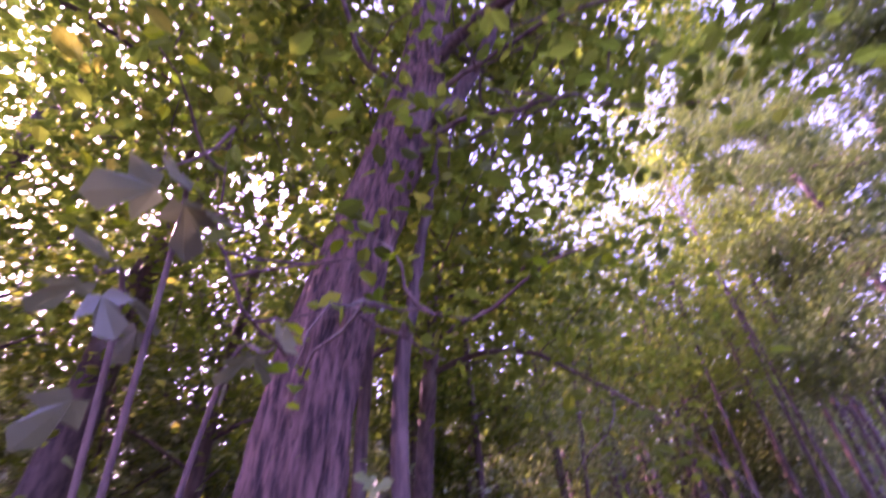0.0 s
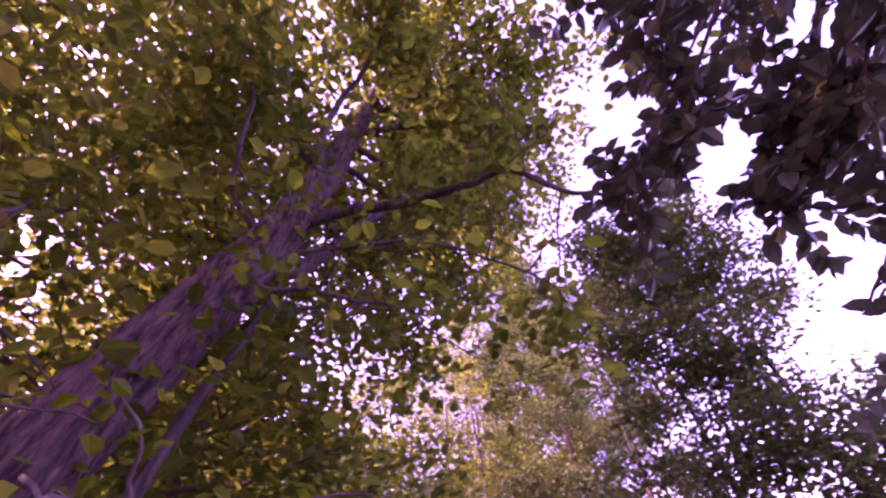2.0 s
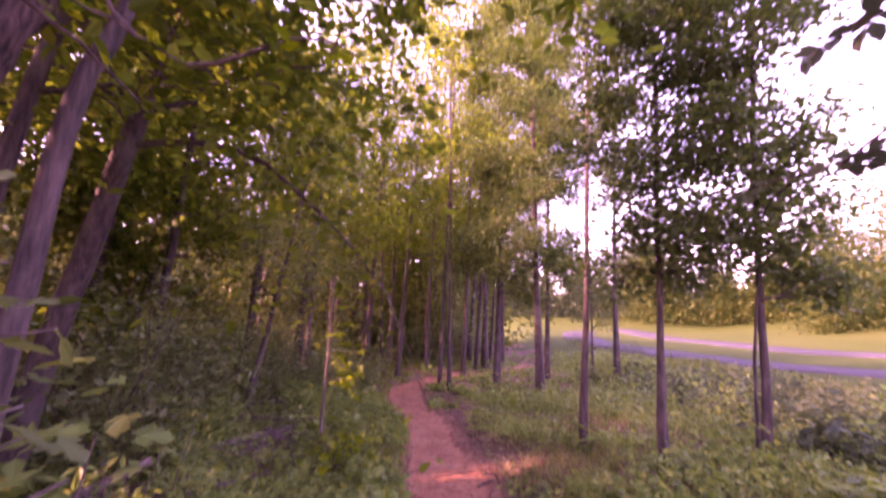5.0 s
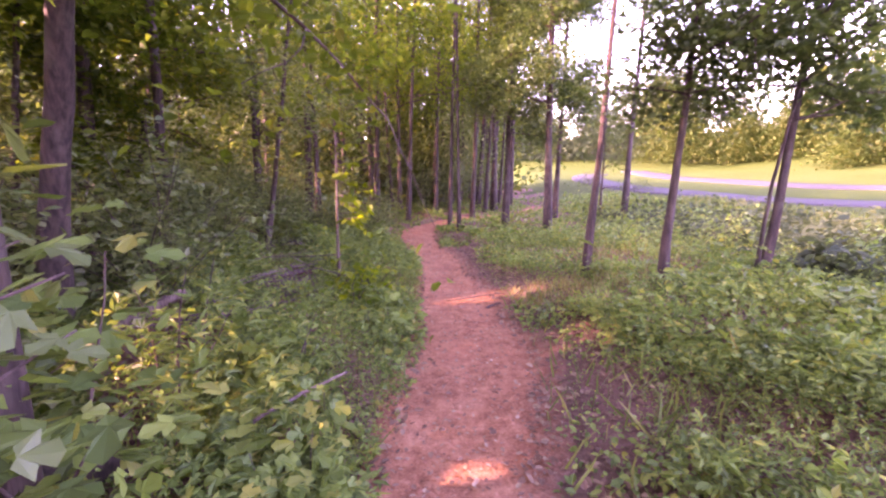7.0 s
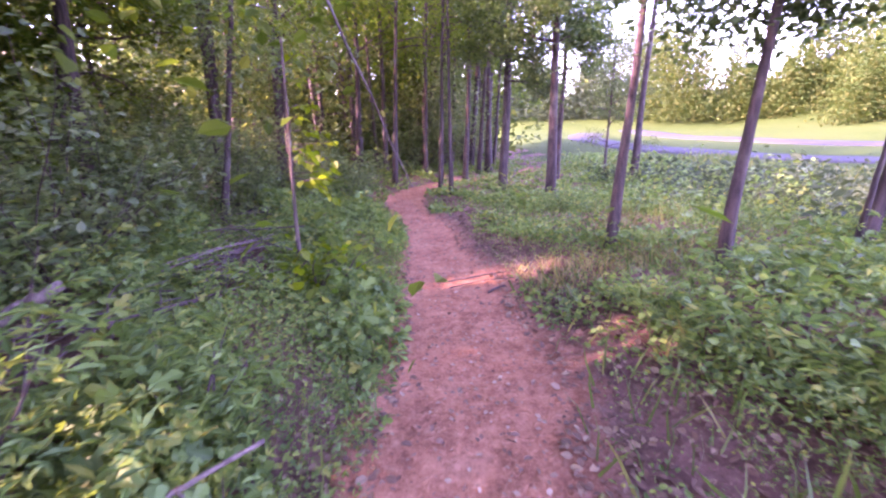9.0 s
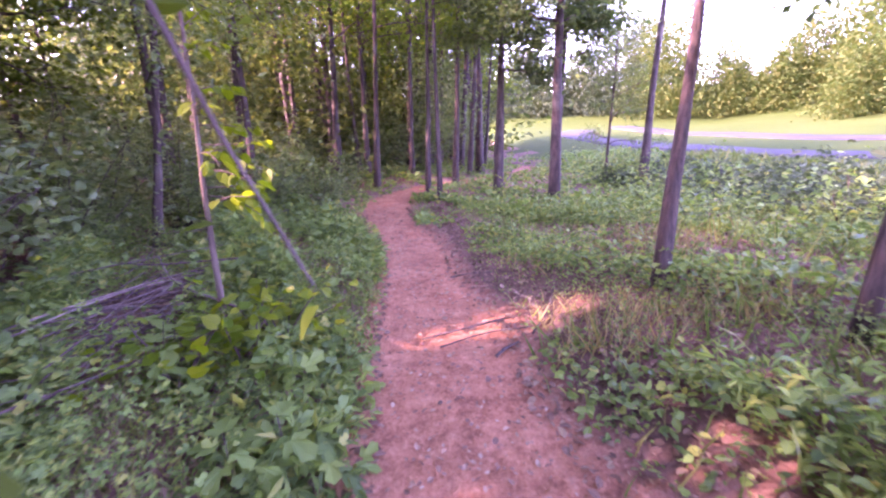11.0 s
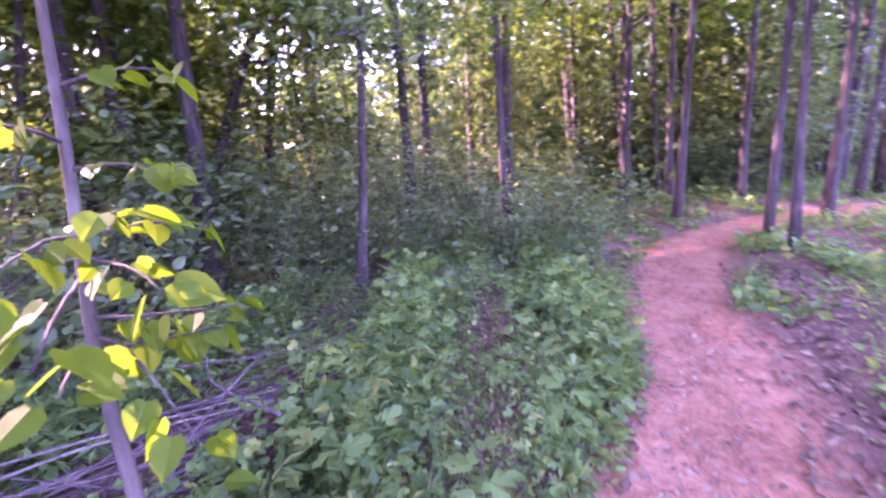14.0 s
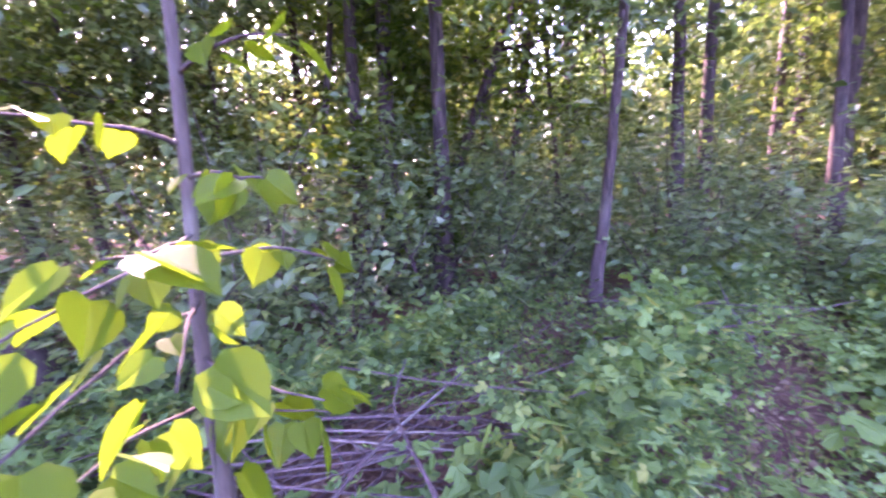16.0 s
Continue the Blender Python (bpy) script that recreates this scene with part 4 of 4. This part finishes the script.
def grass(name, n, x0, x1, y0, y1, length, label, margin=0.0, wide=1.0, material=None):
    x, y = RNG.uniform(x0, x1, n), RNG.uniform(y0, y1, n)
    ok, g, s = keep_off_trail(x, y, margin)
    ok &= RNG.uniform(-1, 0.8, n) < np.sin(x * 1.3 + y * 0.9) * np.sin(y * 1.6)
    x, y = x[ok], y[ok]
    a = RNG.normal(size=(len(x), 3)) * (0.4, 0.4, 0.1) + (0, 0, 1)
    nm = RNG.normal(size=(len(x), 3)) * (1, 1, 0.1)
    ln = length * RNG.uniform(0.5, 1.4, len(x))
    sh = ([(u * wide, v, w) for u, v, w in BLADE[0]], BLADE[1])
    return tagged(part(name, leaves(name, np.column_stack([x, y, height(x, y)]), a, nm, ln, sh, material or GRASS, False)), label, "grass", kind="stuff")


grass("grass", 4200, 0.7, 5.5, 1.5, 13, 0.26, "thin grass with dry tufts beside the trail")
grass("grass", 20000, 5.6, 13, 0, 22, 0.3, "tall meadow grass at the wood's edge", wide=1.6)
grass("grass", 9000, -2.0, -0.4, 1, 14, 0.16, "short grass along the trail edge", wide=1.0)


grass("grass", 2200, 0.8, 2.6, 5.4, 7.8, 0.18, "golden dry grass tufts at the trail shoulder", 0.1, 1.0, GRASS_DRY)


def litter():
    n = 38000
    x, y = RNG.uniform(-3.8, 3.4, n), RNG.uniform(1, 12, n)
    g, s = trail_gap(x, y)
    ok = (g > -0.12) | (RNG.uniform(0, 1, n) < 0.05)
    x, y = x[ok], y[ok]
    a = RNG.normal(size=(len(x), 3)) * (1, 1, 0.2)
    nm = RNG.normal(size=(len(x), 3)) * 0.4 + (0, 0, 1)
    me = leaves("leaf_litter", np.column_stack([x, y, height(x, y) + 0.02]), a, nm, 0.055 * RNG.uniform(0.3, 1.4, len(x)), OVAL, LEAF_DRY, False)
    tagged(part("leaf_litter", me), "brown fallen leaves scattered over soil and trail", "leaf litter", kind="stuff")


litter()


def trail_debris():
    n = 3000
    y = RNG.uniform(0.8, 13, n)
    i = np.array([np.argmin(abs(TRAIL[:, 1] - v)) for v in y])
    x = TRAIL[i, 0] + np.clip(RNG.normal(size=n) * 0.75, -1.6, 1.6) * TRAIL_HALF[i]
    a = RNG.normal(size=(n, 3)) * (1, 1, 0.1)
    nm = RNG.normal(size=(n, 3)) * 0.3 + (0, 0, 1)
    z = height(x, y) + 0.012
    me = leaves("trail_debris", np.column_stack([x, y, z]), a, nm, 0.026 * RNG.uniform(0.3, 1.9, n), OVAL, LEAF_CHAFF, False)
    tagged(part("trail_debris", me), "bits of dry leaf and bark on the clay", "leaf litter", kind="stuff")


trail_debris()


def shrub(x, y, h, spread, n, size, shape, material, label, group="shrubs", stems=6):
    z = on_ground(x, y)
    root = thing("shrub", (x, y, z), label, "shrub", group)
    lines, at, ax = [], [], []
    for k in range(stems):
        az = k * 2.4 + RNG.uniform(-0.4, 0.4)
        p = limb_path((x, y, z - 0.03), (math.cos(az) * spread, math.sin(az) * spread, 1.0), h * RNG.uniform(0.8, 1.25), 0.02, 0.1, 9)
        lines.append((p, np.linspace(0.012, 0.003, 9)))
        for j in range(n // stems):
            i = RNG.integers(2, 9)
            at.append(p[i] + RNG.normal(size=3) * 0.16 * h ** 0.5)
            d = RNG.normal(size=3) * (1, 1, 0.4)
            ax.append(d)
    tagged(under("stem_growth", tubes("stem_growth", lines, 5, TWIG), root), kind="stuff")
    nm = RNG.normal(size=(len(at), 3)) * 0.4 + (0, 0, 1)
    under("foliage", leaves("foliage", at, ax, nm, size * RNG.uniform(0.6, 1.3, len(at)), shape, material), root)
    return root


SHRUB = "bushy green understory shrub with soft shaded leaves"
for x, y, h, sp in ((-3.7, 5.0, 1.3, 0.5), (-4.4, 6.3, 1.5, 0.5), (-4.6, 8.0, 1.5, 0.5), (-5.2, 9.0, 1.6, 0.5), (-4.2, 9.6, 1.3, 0.5), (-3.3, 10.6, 1.1, 0.5), (-5.3, 5.2, 1.7, 0.5),
                    (-2.7, 1.9, 0.9, 0.6), (-3.9, 2.6, 1.4, 0.5), (-5.1, 3.6, 1.7, 0.5), (-6.3, 8.0, 1.8, 0.5), (-6.2, 10.2, 1.7, 0.5), (-4.9, 11.2, 1.4, 0.5), (-3.7, 12.4, 1.2, 0.5), (-2.6, 13.6, 0.9, 0.5),
                    (-6.5, 5.6, 1.8, 0.5), (-7.2, 6.9, 1.9, 0.5), (-6.0, 13.4, 1.7, 0.5), (-7.6, 11.3, 1.9, 0.5), (-4.3, 14.8, 1.3, 0.5), (-2.9, 0.4, 1.2, 0.5), (-3.8, 1.2, 1.5, 0.5), (-2.9, 1.4, 1.8, 0.4), (-4.4, 3.2, 2.0, 0.4),
                    (-4.2, 5.4, 2.1, 0.4), (-4.9, 7.2, 2.2, 0.4), (-5.6, 8.4, 2.3, 0.4), (-4.7, 10.2, 1.9, 0.4), (-2.5, 11.4, 0.8, 0.5), (-5.8, 6.4, 2.3, 0.4), (-6.9, 9.2, 2.3, 0.4), (-5.6, 12.4, 2.0, 0.4)):
    shrub(x, y, h * 1.1, sp, 900, 0.1, OVAL, LEAF_SHRUB, SHRUB)
for x, y, h, n in ((-1.55, 1.45, 1.3, 420), (-1.9, 2.75, 1.1, 380), (-2.5, 1.4, 1.5, 420), (-1.3, 3.3, 0.6, 200)):
    shrub(x, y, h, 0.4, n, 0.11, TRIPLE if y > 2 else LOBED, LEAF_UNDER, "leafy shrub with large lobed green leaves")
for x, y, h in ((4.6, 7.6, 0.7), (5.6, 6.3, 0.6), (3.6, 9.8, 0.6), (4.6, 11.5, 0.8), (5.8, 9.2, 0.7), (3.2, 8.0, 0.5), (6.6, 12.6, 1.0), (4.9, 14.2, 1.0), (2.6, 4.4, 0.4), (3.4, 3.6, 0.4)):
    shrub(x, y, h, 0.8, 360, 0.09, OVAL, LEAF_UNDER, "leafy weedy shrub in the grass at the meadow edge", "meadow edge shrubs")
k = 0
while k < 34:
    x, y = RNG.uniform(-16, -1), RNG.uniform(-2, 26)
    if x > -6.5 and y < 14.5 or trail_gap(np.array([x]), np.array([y]))[0][0] < 1.0:
        continue
    k += 1
    shrub(x, y, RNG.uniform(1.4, 2.6), 0.5, 520, 0.2, DIAMOND, LEAF_SHRUB, SHRUB)


for x, y, hh in ((-1.35, 5.45, 0.55), (-1.2, 5.75, 0.5), (-1.65, 5.25, 0.5)):
    shrub(x, y, hh, 0.6, 84, 0.095, HEART, LEAF_YOUNG, "low cluster of bright yellow-green heart-shaped leaves", "young broadleaf shoots")


# broad-leaved seedlings close to the trail
def seedling(x, y, h, n, size, material=None):
    z = on_ground(x, y)
    root = thing("seedling", (x, y, z), "young seedling with broad lobed green leaves", "seedling", "seedlings by the trail")
    p = limb_path((x, y, z - 0.02), (RNG.normal() * 0.15, RNG.normal() * 0.15, 1), h, 0, 0.06, 7)
    under("stem", tube("stem", p, np.linspace(0.005, 0.002, 7), 5, TWIG), root)
    for k in range(n):
        az = k * 2.4 + RNG.uniform(-0.3, 0.3)
        s = p[2 + (k * 4) // n]
        d = np.array([math.cos(az), math.sin(az), -0.1])
        me = leaves("leaf", [s + d * 0.05 + (0, 0, 0.02)], [d], [(RNG.normal() * 0.2, RNG.normal() * 0.2, 1)], np.array([size * RNG.uniform(0.7, 1.2)]), LOBED, material or LEAF_UNDER, False)
        under("leaf", me, root)


k = 0
while k < 44:
    x, y = RNG.uniform(-3.0, -0.6), RNG.uniform(1.6, 9.5)
    if trail_gap(np.array([x]), np.array([y]))[0][0] < 0.12:
        continue
    k += 1
    seedling(x, y, RNG.uniform(0.25, 0.5), 7, 0.15)


# ---- the young tree with broad sunlit leaves ----
def broadleaf_sapling():
    b = (-1.65, 5.82, on_ground(-1.65, 5.82))
    root = thing("sapling", b, "young sapling with large yellow-green sunlit heart-shaped leaves", "sapling")
    pts = smooth_path([(b[0], b[1], b[2] - 0.1), (-1.66, 5.83, 0.66), (-1.65, 5.83, 1.2), (-1.65, 5.88, 1.8), (-1.66, 5.93, 2.6)], 40)
    under("trunk", tube("trunk", pts, np.linspace(0.027, 0.011, 40), 12, BARK_PALE, 0.06, 2, 0.2), root)
    shoots = [(0.95, (0.45, 0.6, 0.15), 0.5), (1.0, (0.8, -0.45, 0.1), 0.6), (1.1, (0.7, 0.4, 0.1), 0.6),
              (1.05, (0.95, 0.2, 0.0), 0.7), (1.2, (0.9, -0.2, 0.05), 0.7), (1.25, (0.9, 0.3, 0.1), 0.6), (1.4, (0.9, 0.05, 0.1), 0.6), (1.5, (0.8, 0.4, 0.1), 0.5), (1.3, (0.3, 0.7, 0.2), 0.45), (1.35, (0.6, -0.5, 0.2), 0.55), (1.6, (0.4, -0.5, 0.25), 0.45), (1.75, (0.5, 0.5, 0.3), 0.4), (1.95, (0.5, -0.3, 0.4), 0.4), (2.15, (0.3, 0.5, 0.4), 0.4)]
    for z, d, ln in shoots:
        s = pts[np.argmin(abs(pts[:, 2] - z - 0.2))]
        q = limb_path(s, d, ln * 0.75, 0.05, 0.08, 10)
        tw = under("branchlet", tube("branchlet", q, np.linspace(0.006, 0.002, 10), 6, TWIG), root)
        for j in (3, 4, 5, 6, 7, 8, 9, 9):
            a = np.cross(q[j] - q[j - 1], (0, 0, 1))
            a = a / (np.linalg.norm(a) + 1e-9) * RNG.choice((-1, 1))
            ax = a * 0.7 + (q[j] - q[j - 1]) / 0.05 * 0.5 + (0, 0, -0.55)
            st = q[j] + a * 0.04
            me = leaves("leaf", [st], [ax + RNG.normal(size=3) * 0.2], [np.array((0, 0, 0.8)) + RNG.normal(size=3) * 0.4], np.array([RNG.uniform(0.055, 0.11) * (1.25 if j in (5, 8) and z > 0.9 else 1.0)]), HEART, LEAF_YOUNG, False)
            lf = part("leaf", me, tw)
            me.transform(Matrix.Translation(-Vector(b)))


broadleaf_sapling()


# ---- fallen wood ----
def stick(name, pts, r, label, category="stick", material=None, sides=9, group="", fork=True):
    q = smooth_path(pts, 26)
    q[1:-1] += RNG.normal(size=(24, 3)) * r * 0.12
    root = thing(name, tuple(q[0]), label, category, group)
    under("stem", tube("stem", q, np.linspace(r, r * 0.55, 26), sides, material or DEADWOOD, 0.08, RNG.uniform(0, 9)), root)
    if fork:
        for i in (9, 17):
            d = RNG.normal(size=3) * (1, 1, 0.3)
            p = limb_path(q[i], d, r * 9, 0, 0.15, 6)
            under("side_twig", tube("side_twig", p, np.linspace(r * 0.45, r * 0.15, 6), 5, material or DEADWOOD), root)
    return root


stick("log", [(-3.7, 3.7, 0.2), (-3.2, 3.95, 0.4), (-2.77, 4.18, 0.64)], 0.07, "grey weathered log lying in the undergrowth", "log", sides=14, fork=False)
stick("log", [(-3.0, 1.85, 0.2), (-2.4, 1.98, 0.26), (-1.7, 2.1, 0.24)], 0.11, "mossy brown fallen log half hidden by plants", "log", BARK, sides=14, fork=False)
stick("fallen_branch", [(-1.5, 2.2, 0.16), (-1.1, 2.55, 0.34), (-0.7, 2.85, 0.46)], 0.017, "pale bare fallen branch resting on the plants", "branch")
stick("fallen_branch", [(-4.6, 9.9, 0.16), (-3.9, 9.5, 0.3), (-3.4, 9.1, 0.22)], 0.06, "dark rotten branch among the plants", "branch", BARK, fork=False)
# brush pile
for k in range(92):
    c = np.array([-3.3 + RNG.normal() * 0.25, 9.0 + RNG.normal() * 0.2, 0.08 + abs(RNG.normal()) * 0.12]) if k >= 80 else np.array([-3.1 + RNG.normal() * 0.3, 4.0 + RNG.normal() * 0.3, 0.05 + abs(RNG.normal()) * 0.1]) if k >= 54 else np.array([-2.6 + RNG.normal() * 0.36, 6.0 + RNG.normal() * 0.6, 0.06 + abs(RNG.normal()) * 0.13])
    a = RNG.normal(0.1, 0.75) + (math.pi / 2)
    d = np.array([math.cos(a), math.sin(a), RNG.normal() * 0.06]) * RNG.uniform(0.5, 1.15)
    c[2] += on_ground(c[0], c[1])
    stick("brush_stick", [c - d, c + RNG.normal(size=3) * (0.12, 0.12, 0.04), c + d], RNG.uniform(0.004, 0.012), "bare purple-brown stick in a pile of cut brush", "stick", BRUSHWOOD, group="brush pile", sides=6, fork=k % 3 == 0)
for pts in ([(-2.84, 5.16, 0.3), (-2.5, 6.1, 0.37), (-2.25, 7.0, 0.38)], [(-3.18, 5.17, 0.35), (-2.7, 5.9, 0.43), (-2.22, 6.97, 0.41)], [(-2.9, 5.3, 0.36), (-2.6, 5.9, 0.44), (-2.23, 6.61, 0.42)],
            [(-2.9, 5.0, 0.18), (-2.6, 5.8, 0.26), (-2.33, 6.53, 0.3)], [(-2.4, 5.7, 0.2), (-2.25, 6.2, 0.3), (-2.15, 6.7, 0.34)]):
    stick("brush_stick", pts, 0.0085, "long pale bare stick lying across the cut brush", "stick", BRUSHWOOD if pts[0][2] < 0.32 else DEADWOOD, group="brush pile", sides=7)
# roots and small sticks crossing the trail
stick("root", [(-0.15, 5.95, 0.012), (0.25, 6.12, 0.03), (0.6, 6.3, 0.03), (1.05, 6.35, 0.06), (1.5, 6.5, 0.14)], 0.010, "exposed tree root crossing the red clay trail", "root", BARK)
stick("root", [(0.0, 5.82, 0.01), (0.4, 6.02, 0.03), (0.8, 6.12, 0.04), (1.3, 6.35, 0.1)], 0.008, "thin exposed root on the trail", "root", BARK)
stick("small_stick", [(0.42, 5.65, 0.02), (0.5, 5.75, 0.03), (0.62, 5.85, 0.03)], 0.014, "short dark stick lying on the trail", "stick", BARK, fork=False)
stick("fallen_branch", [(0.75, 5.95, 0.05), (0.95, 6.3, 0.1), (1.1, 6.7, 0.16)], 0.009, "forked dry branch at the trail edge", "branch", BARK)
stick("small_stick", [(0.1, 7.5, 0.0), (0.35, 7.55, 0.03), (0.6, 7.5, 0.06)], 0.009, "dry stick beside the trail", "stick", BARK)
stick("fallen_branch", [(1.5, 14.6, 0.1), (1.75, 14.65, 0.3), (1.95, 14.7, 0.62)], 0.025, "curved dead branch propped against plants by the trail bend", "branch", DEADWOOD)
for k in range(40):
    y = RNG.uniform(1.5, 12)
    i = np.argmin(abs(TRAIL[:, 1] - y))
    x = TRAIL[i, 0] + RNG.uniform(-1, 1) * TRAIL_HALF[i]
    s = RNG.uniform(0.008, 0.024)
    bm = bmesh.new()
    bmesh.ops.create_icosphere(bm, subdivisions=1, radius=s)
    for v in bm.verts:
        v.co = v.co * (1 + RNG.normal() * 0.15)
        v.co.z *= 0.6
    me = bpy.data.meshes.new("pebble")
    bm.to_mesh(me)
    bm.free()
    me.materials.append(CLAY)
    ob = tagged(part("pebble", me), "small reddish pebble on the clay trail", "pebble", "pebbles on the trail")
    ob.location = (x, y, on_ground(x, y) + s * 0.2)
